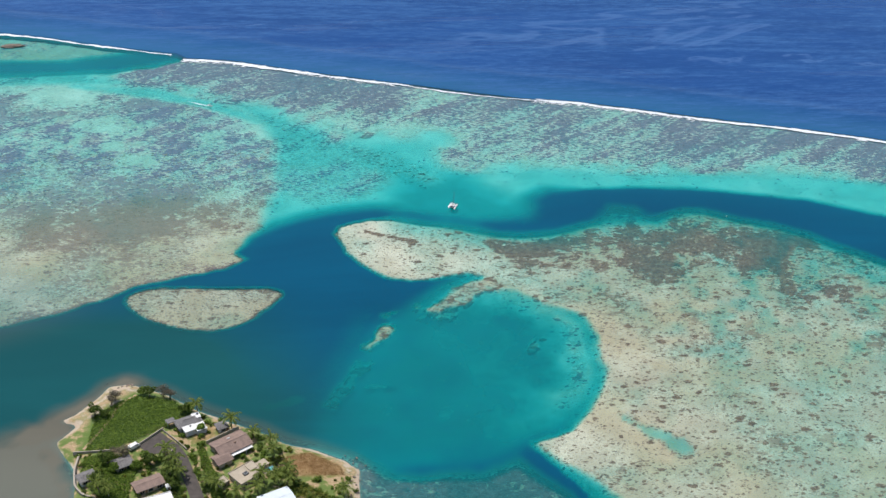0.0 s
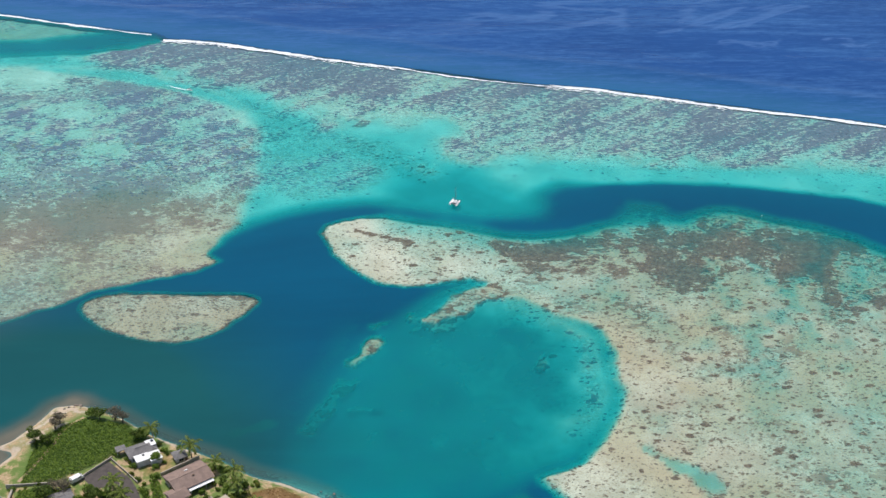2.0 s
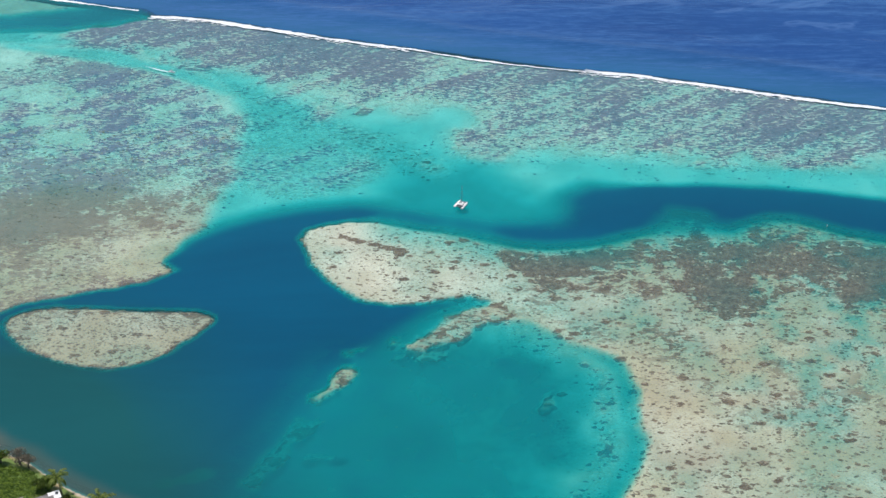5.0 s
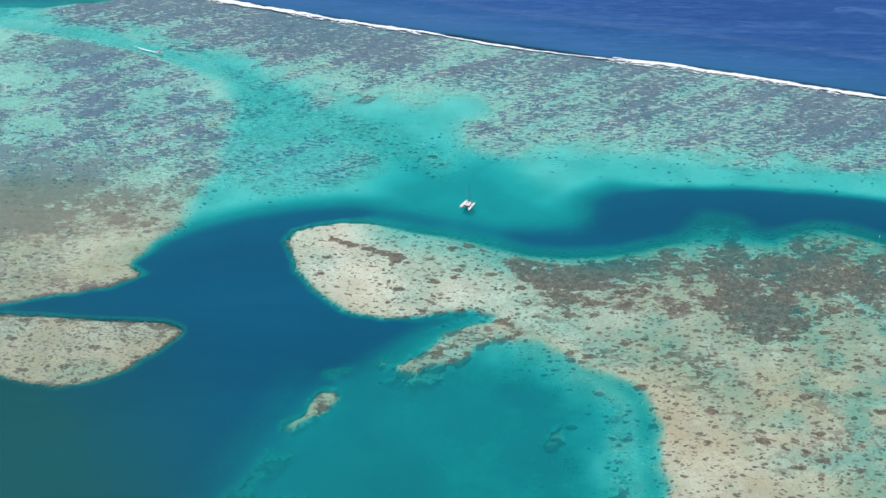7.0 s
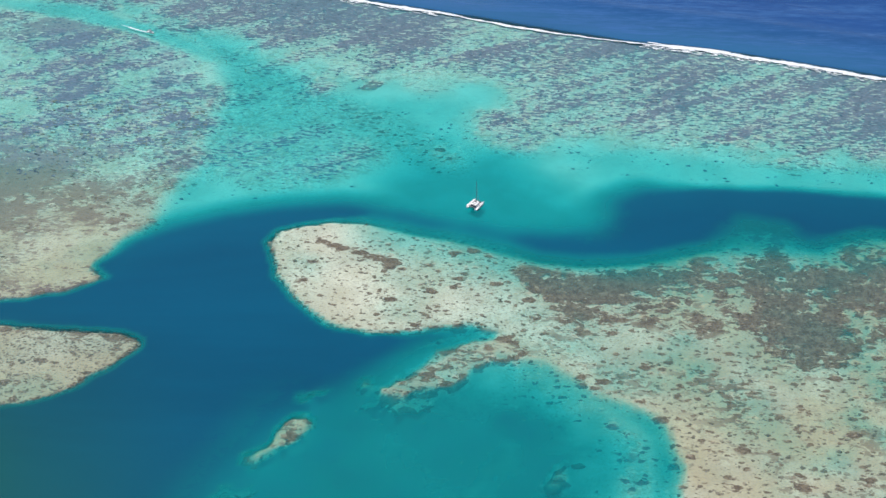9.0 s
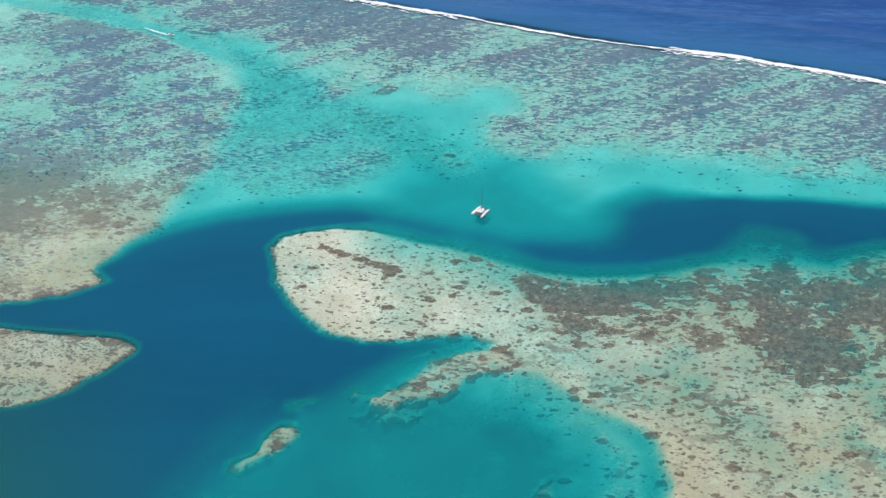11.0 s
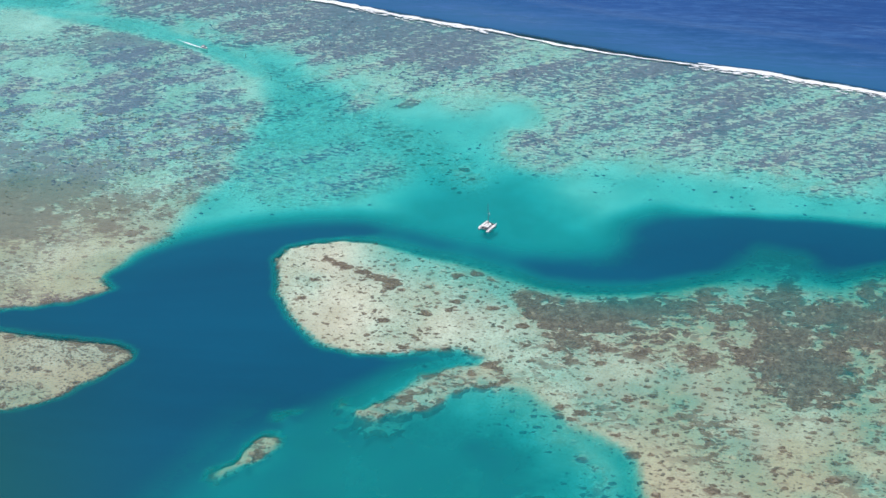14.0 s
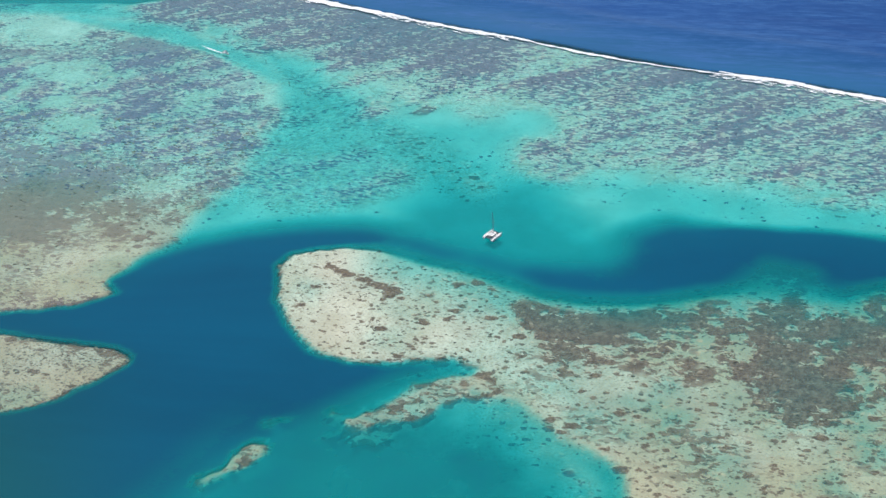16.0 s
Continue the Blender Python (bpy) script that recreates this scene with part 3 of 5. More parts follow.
def quads(name, verts, faces, material, parent=None, smooth=False):
    """One mesh from computed points and faces."""
    me = bpy.data.meshes.new(name)
    me.from_pydata([tuple(v) for v in verts], [], [tuple(f) for f in faces])
    me.materials.append(material)
    if smooth:
        me.polygons.foreach_set("use_smooth", np.ones(len(me.polygons), bool))
    ob = new(name, me)
    ob.parent = parent
    return ob


def box(bm, size, at=(0, 0, 0), turn=0.0, bevel=0.02):
    m = Matrix.Translation(at) @ Matrix.Rotation(turn, 4, "Z") @ Matrix.Diagonal((*size, 1))
    made = bmesh.ops.create_cube(bm, size=1, matrix=m)
    if bevel:
        edges = {e for v in made["verts"] for e in v.link_edges}
        bmesh.ops.bevel(bm, geom=list(edges), offset=bevel, segments=1, affect="EDGES")
    return bm


def boxed(size, at=(0, 0, 0), turn=0.0, bevel=0.02):
    return box(bmesh.new(), size, at, turn, bevel)


def prism(bm, points, low, high):
    """An upright prism over a plan outline."""
    a = [bm.verts.new((x, y, low)) for x, y in points]
    b = [bm.verts.new((x, y, high)) for x, y in points]
    n = len(points)
    for i in range(n):
        bm.faces.new((a[i], a[(i + 1) % n], b[(i + 1) % n], b[i]))
    bm.faces.new(b)
    bm.faces.new(a[::-1])
    bmesh.ops.recalc_face_normals(bm, faces=bm.faces[:])
    return bm


def tube(bm, points, radii, sides=7):
    """A tapered round bar through points."""
    rings = []
    for n, (p, r) in enumerate(zip(points, radii)):
        p = Vector(p)
        d = (Vector(points[min(n + 1, len(points) - 1)]) - Vector(points[max(n - 1, 0)])).normalized()
        s = d.cross(Vector((0.3, 0.9, 0.2))).normalized()
        u = d.cross(s)
        rings.append([bm.verts.new(p + r * (math.cos(a) * s + math.sin(a) * u)) for a in np.linspace(0, 2 * math.pi, sides, endpoint=False)])
    for a, b in zip(rings, rings[1:]):
        for i in range(sides):
            bm.faces.new((a[i], a[(i + 1) % sides], b[(i + 1) % sides], b[i]))
    bm.faces.new(rings[0][::-1])
    bm.faces.new(rings[-1])
    return bm


def hip_roof(bm, length, width, rise, low, over=0.5, ridge=None, thick=0.16):
    """A hipped roof on a rectangle; ridge is the length of its ridge (0: a pyramid, length: a gable)."""
    ridge = max(length - width, 0.01) if ridge is None else ridge
    hl, hw, hr = length / 2 + over, width / 2 + over, ridge / 2 + (over if ridge >= length else 0)
    for z0 in (low,):
        e = [bm.verts.new(p) for p in ((-hl, -hw, z0), (hl, -hw, z0), (hl, hw, z0), (-hl, hw, z0))]
        b = [bm.verts.new((v.co.x, v.co.y, z0 - thick)) for v in e]
        r = [bm.verts.new((-hr, 0, z0 + rise)), bm.verts.new((hr, 0, z0 + rise))]
        bm.faces.new((e[0], e[1], r[1], r[0]))
        bm.faces.new((e[2], e[3], r[0], r[1]))
        bm.faces.new((e[1], e[2], r[1]))
        bm.faces.new((e[3], e[0], r[0]))
        for i in range(4):
            bm.faces.new((b[i], b[(i + 1) % 4], e[(i + 1) % 4], e[i]))
        bm.faces.new(b[::-1])
    bmesh.ops.recalc_face_normals(bm, faces=bm.faces[:])
    return bm


# ---- surfaces of things ----
WALL_WHITE = plain("white_wall", (0.74, 0.72, 0.68), (0.60, 0.57, 0.52), 0.8, 0.8)
WALL_CREAM = plain("cream_wall", (0.55, 0.48, 0.38), (0.44, 0.37, 0.28), 0.8, 0.8)
WALL_STONE = plain("stone_wall", (0.33, 0.29, 0.24), (0.45, 0.40, 0.33), 1.5, 0.9, bump=0.03)
ROOF_WHITE = plain("white_roof", (0.80, 0.80, 0.79), (0.68, 0.68, 0.67), 0.7, 0.6)
ROOF_BLUE = plain("pale_metal_roof", (0.66, 0.72, 0.75), (0.56, 0.63, 0.68), 0.5, 0.45)
ROOF_BEIGE = plain("beige_flat_roof", (0.46, 0.40, 0.31), (0.34, 0.29, 0.22), 0.5, 0.85)
GLASS_DARK = plain("dark_pane", (0.02, 0.025, 0.03), (0.035, 0.04, 0.045), 2.0, 0.12)
FRAME_WHITE = plain("white_frame", (0.7, 0.7, 0.68), (0.6, 0.6, 0.58), 3.0, 0.5)
TIMBER = plain("brown_timber", (0.16, 0.10, 0.06), (0.24, 0.16, 0.10), 3.0, 0.7)
ASPHALT = plain("old_asphalt", (0.055, 0.047, 0.043), (0.095, 0.082, 0.074), 0.6, 0.92, bump=0.01, fine=9)
KERB = plain("pale_concrete", (0.42, 0.37, 0.30), (0.30, 0.26, 0.21), 1.5, 0.9)
POOL_WATER = plain("pool_water", (0.20, 0.62, 0.62), (0.28, 0.70, 0.68), 0.9, 0.06)
BARK = plain("grey_bark", (0.17, 0.14, 0.11), (0.27, 0.23, 0.18), 4.0, 0.9, bump=0.02)
FOAM = plain("sea_foam", (0.82, 0.84, 0.86), (0.60, 0.66, 0.71), 0.9, 0.6, bump=0.1)
GELCOAT = plain("white_gelcoat", (0.80, 0.80, 0.78), (0.74, 0.74, 0.72), 1.0, 0.3)
CANVAS = plain("grey_canvas", (0.26, 0.27, 0.29), (0.18, 0.19, 0.21), 2.0, 0.8)
ALLOY = plain("grey_alloy", (0.45, 0.45, 0.46), (0.36, 0.36, 0.37), 3.0, 0.35, 0.9)
NET = plain("dark_net", (0.06, 0.06, 0.065), (0.10, 0.10, 0.11), 4.0, 0.9)
RED_PAINT = plain("red_paint", (0.42, 0.05, 0.03), (0.34, 0.06, 0.04), 3.0, 0.5)
ROCK = plain("dark_rock", (0.13, 0.105, 0.085), (0.24, 0.20, 0.16), 0.9, 0.95, bump=0.1)


def ribbed_roof(name, light, dark, ribs):
    k = Nodes(name)
    p = k.node("ShaderNodeTexCoord").outputs["Object"]
    wear = k.noise(0.5, 4, 0.6, p)
    fine = k.noise(5.0, 3, 0.6, p)
    wave = k.node("ShaderNodeTexWave")
    wave.inputs["Scale"].default_value = ribs
    k.put(wave.inputs["Vector"], p)
    colour = k.mix(k.step(wear, 0.35, 0.65), light, dark)
    colour = k.mix(k.math("MULTIPLY", k.step(fine, 0.5, 0.75), 0.3), colour, tuple(0.6 * c for c in dark))
    return k.done(colour, 0.75, 0.0, k.bump(wave.outputs["Fac"], 0.6, 0.04))


ROOF_BROWN = ribbed_roof("brown_sheet_roof", (0.27, 0.19, 0.155), (0.205, 0.145, 0.12), 2.5)
ROOF_GREY = ribbed_roof("grey_shingle_roof", (0.20, 0.19, 0.185), (0.13, 0.125, 0.125), 3.0)


def leaf_material(name, light, dark, rough=0.55):
    """Leaves that let some light through."""
    k = Nodes(name)
    f = k.math("ADD", k.math("MULTIPLY", k.island(), 0.6), k.math("MULTIPLY", k.noise(0.5, 3, 0.6, k.place()), 0.4))
    colour = k.mix(k.step(f, 0.2, 0.8), dark, light)
    k.done(colour, rough)
    k.bsdf.inputs["Specular IOR Level"].default_value = 0.15
    glow = k.node("ShaderNodeBsdfTranslucent")
    k.put(glow.inputs["Color"], colour)
    both = k.node("ShaderNodeMixShader")
    for socket, value in zip(both.inputs, (0.5, k.bsdf.outputs[0], glow.outputs[0])):
        k.put(socket, value)
    k.put(k.out.inputs["Surface"], both.outputs[0])
    return k.mat


LEAF_GREEN = leaf_material("green_leaves", (0.23, 0.33, 0.05), (0.055, 0.115, 0.018))
LEAF_DARK = leaf_material("dark_green_leaves", (0.17, 0.235, 0.045), (0.04, 0.08, 0.016))
LEAF_YELLOW = leaf_material("yellow_green_leaves", (0.27, 0.29, 0.05), (0.07, 0.10, 0.018))
LEAF_GREY = leaf_material("grey_needles", (0.25, 0.22, 0.17), (0.13, 0.12, 0.085), 0.8)
LEAF_PALM = leaf_material("palm_fronds", (0.30, 0.36, 0.085), (0.055, 0.10, 0.022))


# ---- breaking surf along the outer reef ----
def along(line, step):
    """Even points along a line, with the sideways direction at each."""
    pts = np.array(line, float)
    seg = np.hypot(*np.diff(pts, axis=0).T)
    s = np.r_[0, np.cumsum(seg)]
    t = np.arange(0, s[-1], step)
    out = np.stack([np.interp(t, s, pts[:, 0]), np.interp(t, s, pts[:, 1])], 1)
    for _ in range(3):
        out[1:-1] = (out[:-2] + out[1:-1] * 2 + out[2:]) / 4
    d = np.gradient(out, axis=0)
    d /= np.hypot(*d.T)[:, None]
    return t, out, np.stack([-d[:, 1], d[:, 0]], 1)


def breaker(name, line, shift, width, gaps, seed, label, stretch=(0.0, 1e9)):
    """A rolling line of foam with a ragged edge."""
    t, mid, side = along(line, 0.8)
    n = len(t)
    x, y = mid.T
    w = width * np.clip(0.75 + 0.9 * cloud(t, 0 * t, 45, seed) + 0.5 * cloud(t, 0 * t + 5, 9, seed + 3) + 0.4 * cloud(t, 0 * t + 9, 2.4, seed + 5), gaps, 2.0)
    w = np.where((t < stretch[0]) | (t > stretch[1]), 0.0, w)
    off = shift + 1.2 * cloud(t, 0 * t + 3, 30, seed + 7) + 0.5 * cloud(t, 0 * t + 7, 4, seed + 9)
    cross = np.array([-0.5, -0.32, -0.1, 0.12, 0.3, 0.42, 0.5])
    rise = np.array([0.0, 0.22, 0.42, 0.75, 1.0, 0.6, 0.0])
    verts, faces = [], []
    for i in range(n):
        for c, r in zip(cross, rise):
            rag = 0.35 * cloud(np.array([t[i] * 1.0]), np.array([c * 9.0]), 2.2, seed + 13, 2)[0]
            k = off[i] + (c + 0.5 * rag * abs(c) * 2) * w[i]
            verts.append((x[i] + side[i, 0] * k, y[i] + side[i, 1] * k, 0.10 + 0.6 * r * min(1.0, 0.35 * w[i]) * (0.9 + 0.8 * rag)))
    m = len(cross)
    for i in range(n - 1):
        if w[i] > 0.12 * width and w[i + 1] > 0.12 * width:
            for j in range(m - 1):
                faces.append((i * m + j, i * m + j + 1, (i + 1) * m + j + 1, (i + 1) * m + j))
    ob = quads(name, verts, faces, FOAM, smooth=True)
    return tagged(ob, label, "surf", kind="stuff")


breaker("breaking_surf", SURF_EAST, 2.0, 1.8, 0.3, 11, "white breaking surf along the outer reef edge")
breaker("breaking_surf", SURF_EAST, 4.2, 0.6, 0.05, 34, "short second breaker curling outside the reef edge", (197.0, 226.0))
breaker("breaking_surf", SURF_WEST, 2.0, 1.5, 0.02, 52, "white breaking surf beyond the reef pass")


def foam_flecks():
    """Small torn sheets of foam behind the surf."""
    rng = np.random.default_rng(5)
    verts, faces = [], []
    t, mid, side = along(SURF_EAST, 1.0)
    for _ in range(1500):
        i = rng.integers(0, len(t))
        k = 1.8 - abs(rng.normal(0, 1.3))
        if cloud(np.array([t[i]]), np.array([0.0]), 30, 71)[0] < 0.0:
            continue
        c = mid[i] + side[i] * k
        a, long, wide = math.atan2(side[i, 1], side[i, 0]) + math.pi / 2, rng.uniform(0.4, 1.8), rng.uniform(0.12, 0.35)
        base = len(verts)
        for q in np.linspace(0, 2 * math.pi, 7, endpoint=False):
            u, v = long * math.cos(q) * rng.uniform(0.6, 1.2), wide * math.sin(q) * rng.uniform(0.6, 1.2)
            verts.append((c[0] + u * math.cos(a) - v * math.sin(a), c[1] + u * math.sin(a) + v * math.cos(a), 0.06))
        verts.append((c[0], c[1], 0.16))
        faces += [(base + q, base + (q + 1) % 7, base + 7) for q in range(7)]
    return tagged(quads("foam_fleck", verts, faces, FOAM), "scattered flecks of foam behind the surf", "foam", kind="stuff")


foam_flecks()


# ---- coral heads on the flats ----
def coral_heads(name, label, count, area, rule, low, high, material, seed):
    rng = np.random.default_rng(seed)
    x, y = rng.uniform(area[0], area[1], count), rng.uniform(area[2], area[3], count)
    h, depth, cover, tone, stripe, flat, silt, mud, sd, out = sea_floor(x, y)
    keep = rule(x, y, depth, cover, tone) & (sd < -6) & (out < -6) & (cloud(x, y, 9, seed + 2) > rng.uniform(-0.9, 0.35, count))
    x, y, h, cover = x[keep], y[keep], h[keep], cover[keep]
    n = len(x)
    size = low + (high - low) * rng.random(n) ** 2.6
    turn, squash = rng.uniform(-0.5, 0.5, n), rng.uniform(0.45, 0.9, n)
    ring = 8
    a = np.linspace(0, 2 * math.pi, ring, endpoint=False)
    co = np.zeros((n, 2 * ring + 1, 3))
    for layer, (reach, rise) in enumerate(((1.0, -0.06), (0.72, 0.16))):
        r = size[:, None] * reach * rng.uniform(0.45, 1.35, (n, ring))
        u, v = r * np.cos(a), r * np.sin(a) * squash[:, None]
        co[:, layer * ring:(layer + 1) * ring, 0] = x[:, None] + u * np.cos(turn)[:, None] - v * np.sin(turn)[:, None]
        co[:, layer * ring:(layer + 1) * ring, 1] = y[:, None] + u * np.sin(turn)[:, None] + v * np.cos(turn)[:, None]
        co[:, layer * ring:(layer + 1) * ring, 2] = h[:, None] + rise * np.minimum(size, 1.2)[:, None] * rng.uniform(0.7, 1.2, (n, ring))
    co[:, 2 * ring] = np.stack([x, y, h + 0.2 * np.minimum(size, 1.2)], 1)
    co[:, :, 2] = np.minimum(co[:, :, 2], -0.03)
    tri = []
    for i in range(ring):
        j = (i + 1) % ring
        tri += [(i, j, ring + j), (i, ring + j, ring + i), (ring + i, ring + j, 2 * ring)]
    tri = (np.array(tri)[None] + (np.arange(n) * (2 * ring + 1))[:, None, None]).reshape(-1, 3)
    me = bpy.data.meshes.new(name)
    me.vertices.add(n * (2 * ring + 1))
    me.vertices.foreach_set("co", co.ravel())
    me.loops.add(tri.size)
    me.loops.foreach_set("vertex_index", tri.ravel().astype(np.int32))
    me.polygons.add(len(tri))
    me.polygons.foreach_set("loop_start", np.arange(0, tri.size, 3, dtype=np.int32))
    me.polygons.foreach_set("use_smooth", np.ones(len(tri), bool))
    me.update(calc_edges=True)
    me.materials.append(material)
    return tagged(new(name, me), label, "coral", kind="stuff")


def coral_material(name, dark, light):
    k = Nodes(name)
    p = k.place()
    f = k.math("ADD", k.math("MULTIPLY", k.island(), 0.55), k.math("MULTIPLY", k.noise(2.2, 4, 0.6, p), 0.45))
    return k.done(k.mix(k.step(f, 0.15, 0.85), dark, light), 0.9, 0.0, k.bump(k.noise(5.0, 3, 0.6, p), 0.7, 0.1))


CORAL_BROWN = coral_material("brown_coral", (0.13, 0.105, 0.08), (0.31, 0.26, 0.20))
CORAL_VIOLET = coral_material("violet_coral", (0.075, 0.075, 0.125), (0.20, 0.19, 0.26))
coral_heads("coral_heads", "brown coral heads scattered over the pale eastern flat", 24000, (-70, 200, -225, -4),
            lambda x, y, d, c, t: (d < 2.0) & (c > 0.12), 0.18, 0.85, CORAL_BROWN, 3)
coral_heads("coral_heads", "brown coral heads on the oval patch reef", 5000, (-160, -88, -92, -55),
            lambda x, y, d, c, t: (d < 1.6) & (c > 0.15), 0.15, 0.5, CORAL_BROWN, 4)
coral_heads("coral_heads", "brown and grey coral heads over the western flat", 15000, (-290, -95, -105, 60),
            lambda x, y, d, c, t: (d < 2.4) & (c > 0.33), 0.22, 0.8, CORAL_BROWN, 5)
coral_heads("coral_heads", "violet coral heads on the shallow northern flats", 26000, (-260, 230, 10, 165),
            lambda x, y, d, c, t: (d < 3.4) & (c > 0.4), 0.25, 0.8, CORAL_VIOLET, 6)
coral_heads("coral_heads", "lone dark coral heads on white channel sand", 1800, (-120, 180, -5, 60),
            lambda x, y, d, c, t: (d > 1.2) & (d < 3.6) & (c < 0.25), 0.25, 0.8, CORAL_VIOLET, 7)


# ---- the headland: drive, court, walls ----
LAND_TOP = 1.8


def ribbon(line, width, step=1.5):
    t, mid, side = along(line, step)
    return [tuple(p) for p in mid + side * width / 2] + [tuple(p) for p in (mid - side * width / 2)[::-1]]


road = part("road", prism(bmesh.new(), ribbon([(-129.8, -159), (-127.4, -162.5), (-125.4, -167.5), (-123.1, -174.4), (-120.6, -182.1), (-117.8, -192), (-111.8, -217)], 4.6), 1.4, 1.86), ASPHALT)
tagged(road, "narrow dark asphalt drive between green hedges", "road", kind="structure")
court = part("pavement", prism(bmesh.new(), [(-141.3, -158.8), (-134, -151.6), (-128, -158.2), (-128.4, -162), (-130.8, -162.6), (-137.1, -163.6)], 1.4, 1.89), ASPHALT)
tagged(court, "worn dark asphalt turning court beside the drive", "pavement", kind="structure")


def low_wall(line, material, label, high=0.9, thick=0.28):
    ob = part("garden_wall", prism(bmesh.new(), ribbon(line, thick, 0.8), 1.2, LAND_TOP + high), material)
    return tagged(ob, label, "wall", "garden walls")


low_wall([(-142.1, -159.2), (-134.2, -151), (-133.1, -149.9)], KERB, "pale concrete wall along the asphalt court")
low_wall([(-133.4, -150.8), (-127.8, -157.4), (-124, -162.2)], KERB, "pale concrete wall beside the white house garden")
low_wall([(-117.4, -158.8), (-111.4, -154.7), (-105.7, -151)], WALL_STONE, "grey stone wall behind the brown-roofed house", 1.3)
low_wall([(-129.2, -161), (-130, -165.5), (-127.4, -170.5)], KERB, "pale kerb wall where the drive meets the court", 0.5)
low_wall([(-163.8, -161.6), (-155.8, -161.3), (-150.3, -160.9)], WALL_STONE, "grey stone wall closing the green field")
low_wall([(-161.6, -162), (-162.4, -170), (-161.4, -178), (-158.3, -182.5), (-153.8, -184.5)], WALL_STONE, "stone sea wall round the western garden", 0.3, 0.6)
part_path = part("footpath", prism(bmesh.new(), ribbon([(-144.3, -129.8), (-150, -134.6), (-152.4, -142.4), (-156.8, -152.6), (-161, -160.6)], 1.1), 0.6, 1.83),
                 plain("trodden_sand", (0.42, 0.31, 0.19), (0.32, 0.23, 0.14), 1.0, 0.95))
tagged(part_path, "trodden sandy footpath along the green field", "path", kind="structure")


# ---- houses ----
def window(house, at, size, turn, kind="window"):
    w = part(kind, boxed((size[0] + 0.16, 0.12, size[1] + 0.16), at, turn, 0.015), FRAME_WHITE, house)
    m = Matrix.Rotation(turn, 3, "Z")
    front = Vector(at) + m @ Vector((0, -0.05, 0))
    for k in (-1, 1):
        part("pane", boxed((size[0] / 2 - 0.05, 0.06, size[1] - 0.04), front + m @ Vector((k * size[0] / 4, -0.02, 0)), turn, 0), GLASS_DARK, w)
    return w


def house(x, y, turn, length, width, high, label, wall, roof, kind="hip", rise=1.6, windows=3, ridge=None, name="house"):
    """A one-storey house at its place, the long side along its own x, its front to -y."""
    h = thing(name, pose(x, y, LAND_TOP - 0.35, 0, 0, turn), label, "house", "houses on the headland")
    rise *= 0.75
    part("wall", boxed((length, width, high), (0, 0, high / 2), 0, 0.03), wall, h)
    if kind == "flat":
        r = part("roof", boxed((length + 0.7, width + 0.7, 0.22), (0, 0, high + 0.11), 0, 0.04), roof, h)
        for k in (-1, 1):
            part("parapet", boxed((length + 0.7, 0.2, 0.25), (0, k * (width / 2 + 0.25), high + 0.345), 0, 0.03), roof, r)
            part("parapet", boxed((0.2, width + 0.28, 0.25), (k * (length / 2 + 0.25), 0, high + 0.345), 0, 0.03), roof, r)
    else:
        r = part("roof", hip_roof(bmesh.new(), length, width, rise, high + 0.16, 0.6, ridge), roof, h)
        if kind != "pyramid":
            cap = (length - width if ridge is None else ridge)
            part("ridge_cap", boxed((max(cap, 0.4) + 0.5, 0.3, 0.12), (0, 0, high + 0.17 + rise), 0, 0.03), roof, r)
    n = windows
    for i in range(n):
        px = (i + 0.5) / n * length - length / 2
        window(h, (px, -width / 2 - 0.04, 1.35), (min(1.7, length / n - 0.6), 1.3), 0)
        window(h, (px, width / 2 + 0.04, 1.35), (min(1.4, length / n - 0.6), 1.1), math.pi)
    window(h, (-length / 2 - 0.04, 0, 1.4), (1.4, 1.1), -math.pi / 2)
    window(h, (length / 2 + 0.04, 0, 1.4), (1.4, 1.1), math.pi / 2)
    door = part("door", boxed((0.95, 0.1, 2.05), (length * 0.5 / n - length / 2 + length / n * 0.5, -width / 2 - 0.05, 1.03), 0, 0.015), TIMBER, h)
    part("door_handle", boxed((0.06, 0.08, 0.16), (length / n - length / 2 + 0.36, -width / 2 - 0.13, 1.05), 0, 0.01), ALLOY, door)
    return h


# the white house: a grey gabled wing and white flat-roofed boxes
white_house = house(-124.2, -148.6, 26, 8.4, 4.4, 2.5, "white house with a grey shingle roof and white flat-roofed wings", WALL_WHITE, ROOF_GREY, rise=1.5, windows=3)
for at, size in (((-1.2, -3.6, 1.35), (4.2, 3.6, 2.7)), ((2.6, -4.6, 1.3), (3.6, 4.2, 2.6)), ((3.4, 0.9, 1.6), (2.6, 2.6, 3.2))):
    wing = part("wing", boxed(size, at, 0, 0.03), WALL_WHITE, white_house)
    part("wing_roof", boxed((size[0] + 0.4, size[1] + 0.4, 0.16), (at[0], at[1], size[2] + 0.07), 0, 0.03), ROOF_WHITE, wing, "white flat roof")
    part("skylight", boxed((0.7, 0.7, 0.14), (at[0] + 0.7, at[1] + 0.4, size[2] + 0.21), 0, 0.02), GLASS_DARK, wing)

